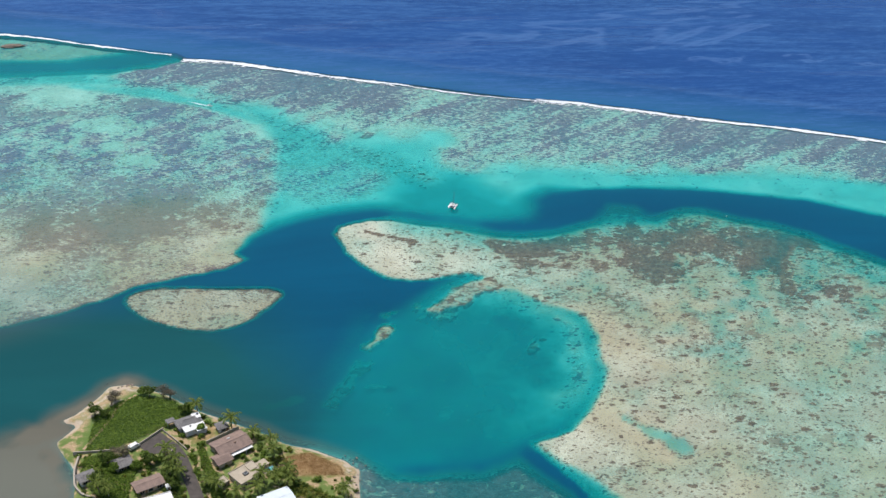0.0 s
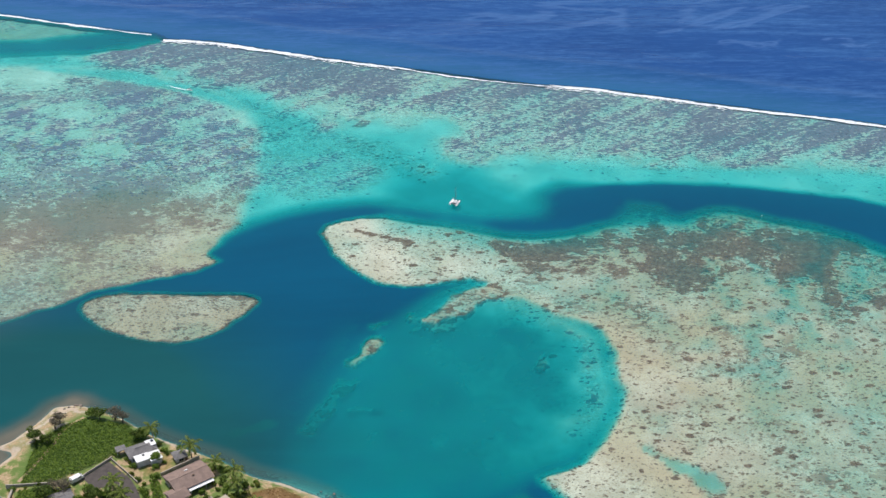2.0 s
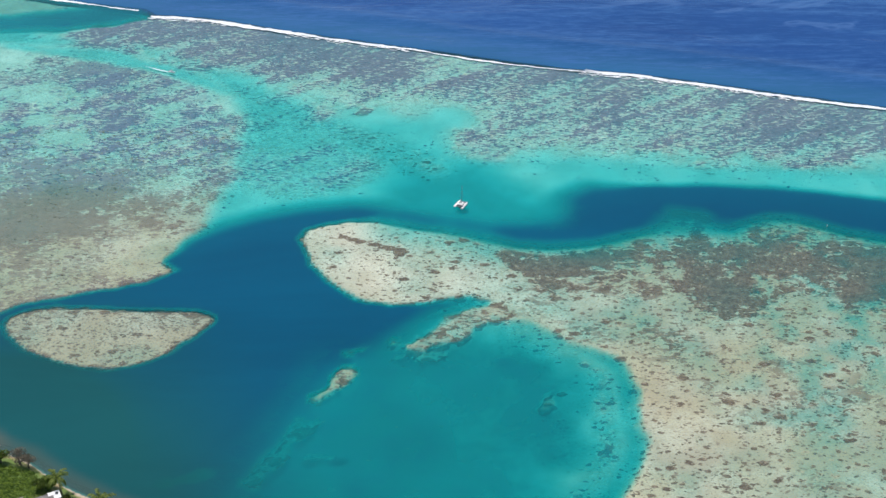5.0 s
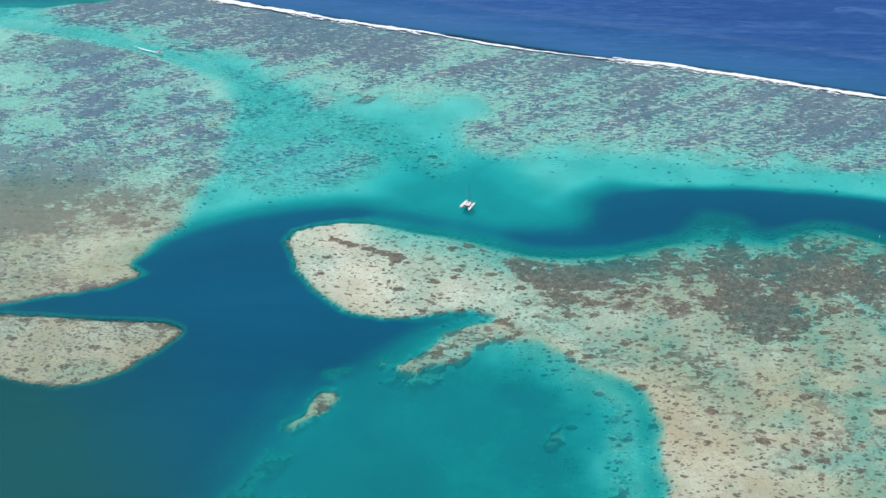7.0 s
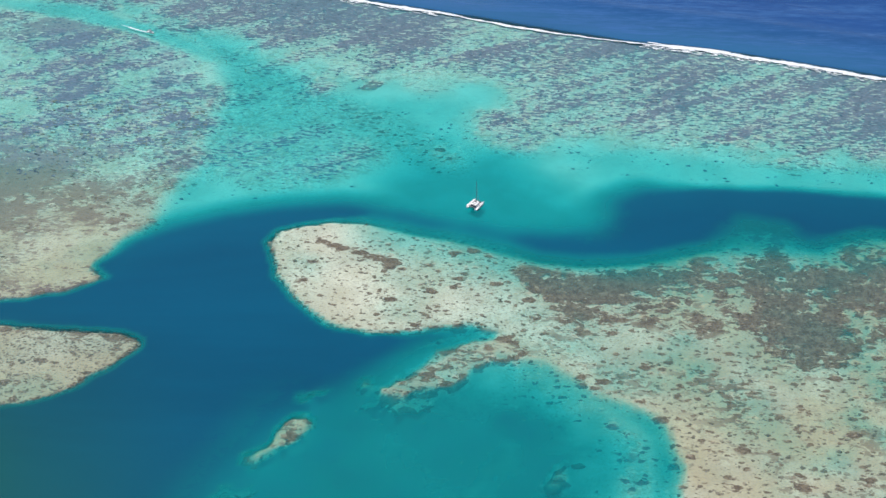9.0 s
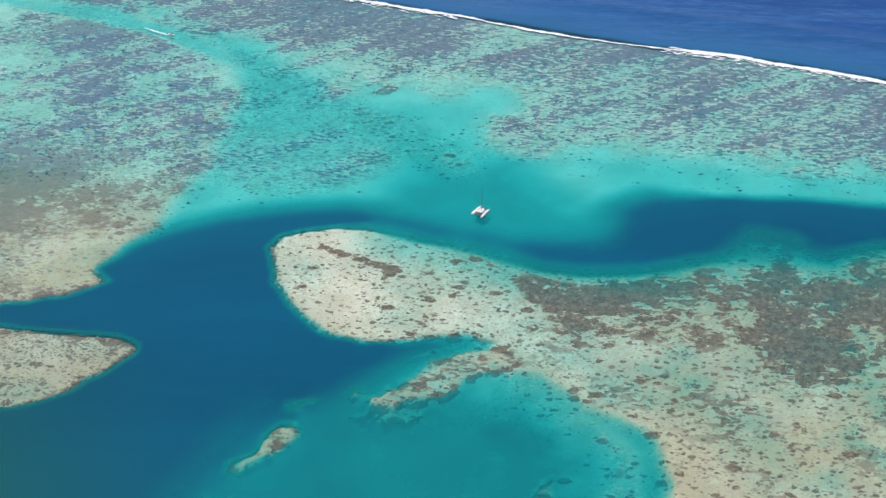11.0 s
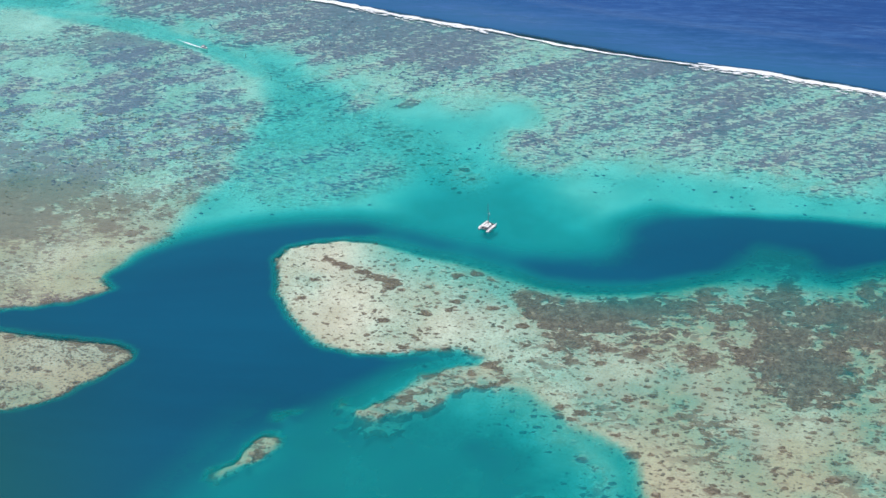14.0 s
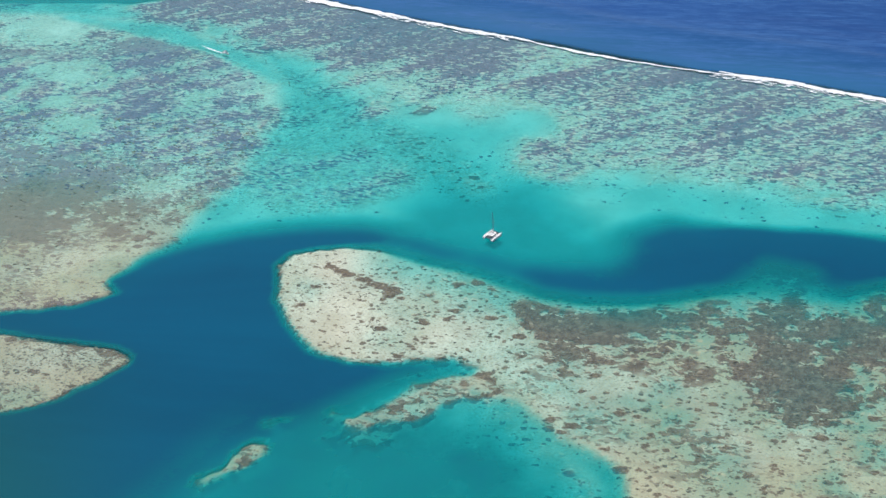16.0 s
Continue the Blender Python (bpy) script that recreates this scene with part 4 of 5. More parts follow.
# the large brown-roofed house with a lower wing
brown_house = house(-108.6, -161.8, 33, 12.0, 8.0, 2.6, "long house with a broad brown sheet-metal roof", WALL_CREAM, ROOF_BROWN, rise=1.7, windows=4, ridge=12.0)
wing = part("wing", boxed((5.4, 4.6, 2.3), (-6.4, -4.6, 1.15), 0, 0.03), WALL_CREAM, brown_house)
bm = hip_roof(bmesh.new(), 5.4, 4.6, 0.9, 2.45, 0.5, 5.4)
bmesh.ops.translate(bm, verts=bm.verts[:], vec=(-6.4, -4.6, 0))
part("wing_roof", bm, ROOF_BROWN, wing)
part("porch", boxed((8.5, 1.6, 0.14), (1.6, -4.9, 2.2), 0, 0.03), ROOF_WHITE, brown_house, "pale porch roof")
for px in (-2.2, 0.4, 3.0, 5.6):
    part("post", boxed((0.14, 0.14, 2.2), (px, -5.5, 1.1), 0, 0.01), FRAME_WHITE, brown_house)
part("roof_vent", boxed((1.1, 0.35, 0.3), (0.2, 1.9, 3.75), 0, 0.03), FRAME_WHITE, brown_house, "white roof vent")
part("roof_vent", boxed((0.8, 0.3, 0.3), (0.9, -1.4, 3.95), 0, 0.03), TIMBER, brown_house)

# the beige flat-roofed house, its annex and swimming pool
beige_house = house(-102.8, -177.6, 38, 9.6, 7.0, 2.8, "beige house with a flat concrete roof and dark skylight", WALL_CREAM, ROOF_BEIGE, "flat", windows=3)
part("skylight", boxed((1.9, 1.5, 0.4), (-0.6, -0.4, 3.2), 0, 0.04), GLASS_DARK, beige_house, "dark glazed skylight")
for k in (-0.6, 0.0, 0.6):
    part("skylight_bar", boxed((0.08, 1.6, 0.06), (-0.6 + k, -0.4, 3.43), 0, 0.01), FRAME_WHITE, beige_house)
part("roof_step", boxed((3.2, 3.6, 0.35), (3.0, 1.4, 3.18), 0, 0.04), ROOF_BEIGE, beige_house)
part("terrace", boxed((4.6, 3.4, 0.24), (6.9, 0.4, 2.7), 0, 0.04), ROOF_BEIGE, beige_house)
for px, py in ((8.8, -1.0), (8.8, 1.8), (5.2, -1.0)):
    part("post", boxed((0.16, 0.16, 2.6), (px, py, 1.3), 0, 0.01), KERB, beige_house)
annex = house(-111.2, -180.6, 38, 3.4, 3.0, 2.2, "small beige annex with a flat parapet roof", WALL_CREAM, ROOF_BEIGE, "flat", windows=1, name="annex")
pool = thing("swimming_pool", pose(-95.1, -173.6, LAND_TOP, 0, 0, 30), "small turquoise swimming pool with a pale stone rim", "pool")
part("rim", boxed((4.6, 2.8, 0.2), (0, 0, 0.1), 0, 0.05), KERB, pool)
part("pool_water", boxed((3.7, 1.9, 0.1), (0, 0, 0.17), 0, 0), POOL_WATER, pool, "clear turquoise pool water")
part("step", boxed((0.9, 1.9, 0.08), (2.55, 0, 0.04), 0, 0.02), KERB, pool)

hut = house(-112.2, -151.1, 25, 3.2, 3.0, 2.1, "small beach hut with a grey pyramid roof", WALL_WHITE, ROOF_GREY, "pyramid", 1.6, 1, 0.05, "beach_hut")
pale_house = house(-92.2, -191.4, 25, 10.4, 7.6, 2.7, "house under a pale blue-white sheet-metal roof", WALL_WHITE, ROOF_BLUE, rise=0.8, windows=3, ridge=10.4)
grey_house = house(-136.2, -180.4, 27, 9.4, 4.6, 2.4, "low house with a brown-grey sheet roof behind the drive", WALL_CREAM, ROOF_BROWN, rise=0.9, windows=3, ridge=9.4)
house(-131.8, -190, 18, 9.0, 6.0, 2.5, "low house with a white flat roof among shrubs", WALL_WHITE, ROOF_WHITE, "flat", windows=3)
house(-157.4, -175.6, 30, 5.4, 3.8, 2.3, "small grey-roofed house by the western sea wall", WALL_WHITE, ROOF_GREY, rise=1.1, windows=2)
house(-145.8, -169.2, 28, 6.0, 4.4, 2.3, "small house with a grey roof beside the court", WALL_CREAM, ROOF_GREY, rise=1.1, windows=2)
carport = thing("carport", pose(-130.7, -147.9, LAND_TOP, 0, 0, 26), "open carport with a flat grey roof beside the white house", "carport")
part("roof", boxed((3.2, 2.6, 0.14), (0, 0, 2.2), 0, 0.03), ROOF_GREY, carport)
for px in (-1.4, 1.4):
    for py in (-1.1, 1.1):
        part("post", boxed((0.12, 0.12, 2.15), (px, py, 1.07), 0, 0.01), FRAME_WHITE, carport)
kiosk = thing("garden_shed", pose(-129.3, -181.6, LAND_TOP, 0, 0, 20), "tiny white garden shed with a pyramid roof", "shed")
part("wall", boxed((1.5, 1.5, 1.7), (0, 0, 0.85), 0, 0.02), WALL_WHITE, kiosk)
part("roof", hip_roof(bmesh.new(), 1.5, 1.5, 0.9, 1.8, 0.2, 0.05), ROOF_WHITE, kiosk)
part("door", boxed((0.7, 0.06, 1.4), (0, -0.78, 0.72), 0, 0.01), TIMBER, kiosk)


# ---- a parked van ----
def van(x, y, turn):
    v = thing("van", pose(x, y, LAND_TOP + 0.08, 0, 0, turn), "white delivery van parked at the edge of the court", "van")
    bm = bmesh.new()
    prism(bm, [(-2.2, 0.35), (2.15, 0.35), (2.2, 0.95), (1.75, 1.15), (1.25, 1.85), (-2.1, 1.9), (-2.25, 1.2)], -0.85, 0.85)
    bmesh.ops.rotate(bm, verts=bm.verts[:], cent=(0, 0, 0), matrix=Matrix.Rotation(math.pi / 2, 3, "X"))
    bmesh.ops.bevel(bm, geom=bm.edges[:], offset=0.05, segments=1, affect="EDGES")
    part("body", bm, GELCOAT, v)
    part("windscreen", boxed((0.05, 1.4, 0.75), (1.54, 0, 1.5), 0, 0.01), GLASS_DARK, v)
    for k in (-1, 1):
        part("side_window", boxed((1.0, 0.05, 0.5), (0.7, k * 0.85, 1.5), 0, 0.01), GLASS_DARK, v)
        part("headlight", boxed((0.06, 0.3, 0.18), (2.2, k * 0.62, 0.75), 0, 0.02), FRAME_WHITE, v)
        for px in (-1.4, 1.4):
            bm = bmesh.new()
            bmesh.ops.create_cone(bm, cap_ends=True, segments=16, radius1=0.34, radius2=0.34, depth=0.22, matrix=Matrix.Translation((px, k * 0.78, 0.34)) @ Matrix.Rotation(math.pi / 2, 4, "X"))
            wheel = part("wheel", bm, NET, v)
            bm = bmesh.new()
            bmesh.ops.create_cone(bm, cap_ends=True, segments=12, radius1=0.19, radius2=0.17, depth=0.26, matrix=Matrix.Translation((px, k * 0.78, 0.34)) @ Matrix.Rotation(math.pi / 2, 4, "X"))
            part("rim", bm, ALLOY, wheel)
    return v


van(-142.8, -159.7, 40)


# ---- palms, trees, shrubs ----
def palm(seed, high, label):
    rng = random.Random(seed)
    t = thing("palm_tree", pose(0, 0, 0), label, "palm", "coconut palms")
    lean = Vector((rng.uniform(-0.9, 0.9), rng.uniform(-0.9, 0.5), 0))
    pts = [Vector((0, 0, -0.4)) + lean * (k * k) + Vector((0, 0, (high + 0.4) * k)) for k in np.linspace(0, 1, 8)]
    part("trunk", tube(bmesh.new(), pts, [0.24, 0.17, 0.15, 0.14, 0.13, 0.12, 0.12, 0.13], 8), BARK, t, smooth=True)
    top = pts[-1]
    verts, faces = [], []
    count = 14
    for n in range(count):
        a = n * 2.39996 + rng.uniform(-0.2, 0.2)
        up = 1.0 - 1.25 * n / count + rng.uniform(-0.12, 0.12)
        long = rng.uniform(3.1, 4.1)
        d, side = Vector((math.cos(a), math.sin(a), 0)), Vector((-math.sin(a), math.cos(a), 0))
        spine, p, ang = [], top.copy(), up
        for k in range(9):
            spine.append(p.copy())
            p += (d * math.cos(ang) + Vector((0, 0, math.sin(ang)))) * long / 8
            ang -= 0.1 + 0.045 * k
        for k in range(8):
            for half in (0, 0.5):
                c = spine[k].lerp(spine[k + 1], half)
                ahead = (spine[k + 1] - spine[k]).normalized()
                u = (k + half) / 8
                reach = 0.62 * math.sin(math.pi * min(1, 0.14 + 0.86 * u)) ** 0.6 + 0.12
                for sgn in (-1, 1):
                    tip = c + side * sgn * reach * 0.7 + ahead * reach * 0.7 + Vector((0, 0, -0.28 * reach - rng.uniform(0, 0.14)))
                    w = ahead * 0.12
                    i = len(verts)
                    verts += [c - w, c + w, tip + w * 0.3, tip - w * 0.3]
                    faces.append((i, i + 1, i + 2, i + 3))
        for k in range(8):
            i = len(verts)
            w = side * 0.05
            verts += [spine[k] - w, spine[k] + w, spine[k + 1] + w * 0.8, spine[k + 1] - w * 0.8]
            faces.append((i, i + 1, i + 2, i + 3))
    quads("crown", verts, faces, LEAF_PALM, t)
    bm = bmesh.new()
    for k in range(6):
        a = k * 1.05
        bmesh.ops.create_icosphere(bm, subdivisions=1, radius=0.15, matrix=Matrix.Translation(top + Vector((0.22 * math.cos(a), 0.22 * math.sin(a), -0.18))))
    part("coconuts", bm, LEAF_YELLOW, t, "green-brown coconuts")
    return t


def leaf_cloud(rng, lumps, count, leaf, flat=0.75):
    """Small leaves over a few uneven lumps: (x, y, z, radius)."""
    verts, faces = [], []
    area = [r * r for *_, r in lumps]
    for _ in range(count):
        x, y, z, r = rng.choices(lumps, area)[0]
        n = Vector((rng.gauss(0, 1), rng.gauss(0, 1), rng.gauss(0.25, 1))).normalized()
        c = Vector((x, y, z)) + Vector((n.x, n.y, n.z * flat)) * r * rng.uniform(0.72, 1.08)
        s = n.cross(Vector((rng.uniform(-1, 1), rng.uniform(-1, 1), rng.uniform(-1, 1)))).normalized()
        u = (n + 0.7 * Vector((rng.uniform(-1, 1), rng.uniform(-1, 1), rng.uniform(-0.3, 1)))).cross(s).normalized()
        k = leaf * rng.uniform(0.6, 1.3)
        i = len(verts)
        verts += [c - s * k * 0.5, c + u * k * 0.45, c + s * k * 0.6, c - u * k * 0.45]
        faces.append((i, i + 1, i + 2, i + 3))
    return verts, faces


def tree(seed, high, wide, label, leaf, count=1500, name="tree", group="trees", size=0.34, bare=0.0):
    rng = random.Random(seed)
    t = thing(name, pose(0, 0, 0), label, "tree", group)
    lumps = []
    bm = bmesh.new()
    tube(bm, [(0, 0, -0.3), (0.05, 0.03, high * 0.3), (0.12, -0.05, high * 0.6)], [0.28, 0.2, 0.13], 8)
    for n in range(8):
        a = n * 2.4 + rng.uniform(-0.3, 0.3)
        r = wide * rng.uniform(0.35, 0.75)
        end = Vector((r * math.cos(a), r * math.sin(a), high * rng.uniform(0.55, 0.92)))
        base = Vector((0.08, 0, high * rng.uniform(0.25, 0.5)))
        tube(bm, [base, base.lerp(end, 0.5) + Vector((0, 0, 0.25)), end], [0.11, 0.07, 0.03], 5)
        lumps.append((end.x, end.y, end.z, wide * rng.uniform(0.3, 0.5)))
    lumps.append((0, 0, high * 0.8, wide * 0.55))
    part("trunk", bm, BARK, t, smooth=True)
    v, f = leaf_cloud(rng, lumps, count, size)
    quads("crown", v, f, leaf, t)
    return t


def shrub(seed, wide, high, label, leaf, count=420, group="garden shrubs"):
    rng = random.Random(seed)
    t = thing("shrub", pose(0, 0, 0), label, "shrub", group)
    lumps = [(rng.uniform(-0.5, 0.5) * wide, rng.uniform(-0.5, 0.5) * wide, high * rng.uniform(0.3, 0.6), wide * rng.uniform(0.3, 0.5)) for _ in range(6)]
    bm = bmesh.new()
    for x, y, z, r in lumps:
        tube(bm, [(x * 0.2, y * 0.2, -0.2), (x * 0.6, y * 0.6, z * 0.6), (x, y, z)], [0.05, 0.04, 0.02], 5)
    part("stems", bm, BARK, t)
    v, f = leaf_cloud(rng, lumps, count, 0.26)
    quads("foliage", v, f, leaf, t)
    return t


def plant(kinds, places, seed, low=0.85, high=1.2):
    """Sets the kinds out in turn: the first use is the thing itself, the rest are copies."""
    rng = random.Random(seed)
    used = set()
    for n, (x, y) in enumerate(places):
        k = kinds[(n + rng.randrange(2)) % len(kinds)]
        m = pose(x, y, floor_height(x, y) - 0.02, 0, 0, rng.uniform(0, 360)) @ Matrix.Scale(rng.uniform(low, high), 4)
        if k in used:
            c = copy_thing(k, pose(0, 0, 0))
            c.matrix_world = m
        else:
            used.add(k)
            k.matrix_world = m
    for k in kinds:
        if k not in used:
            for o in (*k.children_recursive, k):
                bpy.data.objects.remove(o)


PALMS = [palm(1, 4.9, "tall coconut palm with drooping green fronds"), palm(2, 4.2, "coconut palm with drooping green fronds"), palm(3, 3.5, "young coconut palm with green fronds")]
plant(PALMS, [(-108.6, -150.2), (-100.6, -156.3), (-95.2, -162.6), (-93.4, -167.6), (-130.9, -165.3), (-127.2, -171.4), (-126.6, -176), (-69.7, -188.4),
              (-87.4, -178.6), (-91.8, -180.4), (-99.4, -185.1), (-121.1, -141.8), (-129.2, -174.6), (-116.4, -181.1), (-149.1, -184.2), (-152.4, -182.6),
              (-88.6, -182.6), (-96.8, -180.5), (-112.8, -184), (-106.3, -187.2)], 4, 1.05, 1.3)
TREES = [tree(11, 4.2, 2.6, "round leafy green tree by the shore", LEAF_DARK), tree(12, 3.4, 2.2, "small leafy green garden tree", LEAF_GREEN)]
plant(TREES, [(-126.4, -141.2), (-124.4, -139.6), (-134.2, -167.8), (-136.4, -168.8), (-141, -170.6), (-138.4, -166), (-119.6, -152.2), (-142.2, -129.4), (-139.4, -130.6),
              (-154.4, -142.2), (-158.4, -141.2), (-148.6, -171.6), (-151.2, -167.6), (-153.8, -177.6), (-127.4, -181.6)], 6, 0.7, 1.15)
GREYS = [tree(21, 4.4, 2.3, "thin grey-brown ironwood tree with sparse needles", LEAF_GREY, 1500, "ironwood_tree", "ironwood trees", 0.2),
         tree(22, 3.6, 2.0, "sparse grey ironwood tree on the beach", LEAF_GREY, 1200, "ironwood_tree", "ironwood trees", 0.2)]
plant(GREYS, [(-153, -135), (-151.8, -132.6), (-134.4, -130.6), (-132, -131.6), (-146, -165), (-149.4, -163.8)], 7, 1.0, 1.4)
SHRUBS = [shrub(31, 1.5, 1.5, "dense rounded green garden shrub", LEAF_GREEN), shrub(32, 1.2, 1.2, "low dark green garden shrub", LEAF_DARK), shrub(33, 1.3, 1.1, "bright yellow-green leafy garden shrub", LEAF_YELLOW),
          shrub(34, 1.8, 1.3, "broad spreading green shrub", LEAF_GREEN, 520)]
spots = [(-123.5, -152.4), (-120.3, -159), (-118.2, -171.6), (-114.3, -175), (-117.1, -183.7), (-113.2, -185.5), (-109.3, -183.6), (-105.5, -185.8), (-120.4, -169), (-118.8, -177.6),
         (-82.1, -182.6), (-78.3, -185.8), (-75.5, -187.4), (-85.1, -184.8), (-78, -180.3), (-67.3, -180.4), (-99.5, -170.1), (-100.8, -163.6), (-107.4, -168), (-103.8, -166.7),
         (-117.2, -152.7), (-111.3, -169.3), (-126.4, -157.8), (-124.7, -160.6), (-130.8, -182.1), (-126.8, -184.3), (-123.9, -185.8), (-139.5, -183.7), (-98.3, -163.2), (-72.1, -180.6),
         (-81.3, -188.5), (-101.6, -184.5), (-89.4, -164.4), (-91.2, -165), (-120.2, -173.4), (-119.2, -175.2), (-117.4, -180.4), (-116.2, -186.8), (-122.2, -165.6), (-121.2, -167.4),
         (-128.4, -168.4), (-127.2, -173.2), (-126.2, -179.2), (-124.2, -182.6), (-115.6, -173), (-113, -172.2), (-110, -171.2), (-99.2, -166), (-97.4, -167.2), (-95.6, -176.8),
         (-93.6, -178.4), (-90.4, -175.4), (-86, -181.2), (-83.4, -186.6), (-79.2, -189.6), (-73.2, -190.2), (-70.2, -184.4), (-144.8, -174.6), (-149.2, -178), (-142.8, -185.2),
         (-128.8, -150.6), (-127.4, -152.6), (-126, -154.4), (-131.4, -149.2), (-118, -147.2), (-116.2, -149), (-119.4, -155), (-121.8, -162.2), (-156.2, -139.6), (-158.2, -142.6)]
rng = random.Random(99)
taken = [(-124.2, -148.6, 6.5), (-124.0, -153.0, 4.5), (-108.6, -161.8, 8.0), (-113, -167.4, 4.5), (-102.8, -177.6, 7.2), (-111.2, -180.6, 3.4), (-112.2, -151.1, 3.2), (-92.2, -191.4, 7.5),
         (-136.2, -180.4, 6), (-131.8, -190, 6), (-157.4, -175.6, 4.4), (-145.8, -169.2, 4.8), (-135.0, -158.0, 8.0), (-95.1, -173.6, 3.2), (-131, -147.9, 3), (-142.8, -159.7, 3)]
drive = [(-127.4, -162.5), (-125.4, -167.5), (-123.1, -174.4), (-120.6, -182.1), (-117.8, -192)]
while len(spots) < 190:
    x, y = rng.uniform(-162, -64), rng.uniform(-200, -142)
    here = np.array([x]), np.array([y])
    if inside(*here, LAND)[0] < 2.0 or inside(*here, FIELD)[0] > -1 or inside(*here, DRY_LAWN)[0] > -1 or inside(*here, YARD)[0] > -0.5 or from_line(*here, drive)[0] < 3.4:
        continue
    if all(math.hypot(x - a, y - b) > r for a, b, r in taken):
        spots.append((x, y))
plant(SHRUBS, spots, 8, 0.6, 1.2)


def ground_cover(name, label, outline, count, leaf, low, high, seed, material, category):
    rng = np.random.default_rng(seed)
    xs, ys = [p[0] for p in outline], [p[1] for p in outline]
    x, y = rng.uniform(min(xs), max(xs), count), rng.uniform(min(ys), max(ys), count)
    keep = inside(x, y, outline) > 0.3 * rng.random(count)
    x, y = x[keep], y[keep]
    z = sea_floor(x, y)[0] + low + (high - low) * np.clip(0.5 + 0.9 * cloud(x, y, 5, seed), 0, 1) * rng.uniform(0.3, 1, len(x))
    a, k, t = rng.uniform(0, 6.28, len(x)), leaf * rng.uniform(0.6, 1.3, len(x)), rng.normal(0, 0.5, (len(x), 4))
    verts = np.zeros((len(x), 4, 3))
    for i in range(4):
        q = a + i * math.pi / 2
        verts[:, i] = np.stack([x + k * np.cos(q), y + k * 0.7 * np.sin(q), z + k * t[:, i] * 0.8], 1)
    faces = np.arange(len(x) * 4).reshape(-1, 4)
    return tagged(quads(name, verts.reshape(-1, 3), faces.tolist(), material), label, category, kind="stuff")


ground_cover("ground_cover", "thick bright green creeper covering the field", [(-158.3, -141), (-151.8, -134.5), (-144.3, -130.2), (-130.5, -133.6), (-123.8, -141.4), (-134, -149.8), (-149.6, -160.3), (-159.8, -160.6)],
             17000, 0.24, 0.05, 0.9, 41, LEAF_GREEN, "creeper")
ground_cover("dry_grass", "short dry brown grass on the eastern lawn", DRY_LAWN, 6000, 0.14, 0.0, 0.12, 42, leaf_material("dry_blades", (0.36, 0.24, 0.10), (0.20, 0.12, 0.05), 0.9), "grass")
for k, (outline, seed) in enumerate((([(-120.8, -161), (-118.8, -170), (-115.8, -182), (-112.8, -194), (-108.8, -194), (-111.8, -180), (-115.8, -168), (-117.8, -161)], 43),
                                     ([(-130.8, -167), (-127.3, -172), (-125.3, -180), (-122.3, -192), (-126.8, -194), (-130.8, -184), (-132.8, -172)], 44),
                                     ([(-97.8, -168), (-89.8, -166), (-85.8, -178), (-93.8, -184), (-87.8, -188), (-69.8, -192), (-83.8, -180), (-91.8, -178)], 45),
                                     ([(-159.8, -163), (-144.8, -163), (-140.8, -172), (-142.8, -186), (-151.8, -186), (-160.8, -174)], 46))):
    ground_cover("garden_plants", ("mixed green hedge plants along the drive", "low green planting beside the court", "green garden planting around the pool", "low green planting in the western garden")[k],
                 outline, 9000, 0.27, 0.0, 1.2, seed, (LEAF_GREEN, LEAF_DARK, LEAF_YELLOW, LEAF_GREEN)[k], "plants")


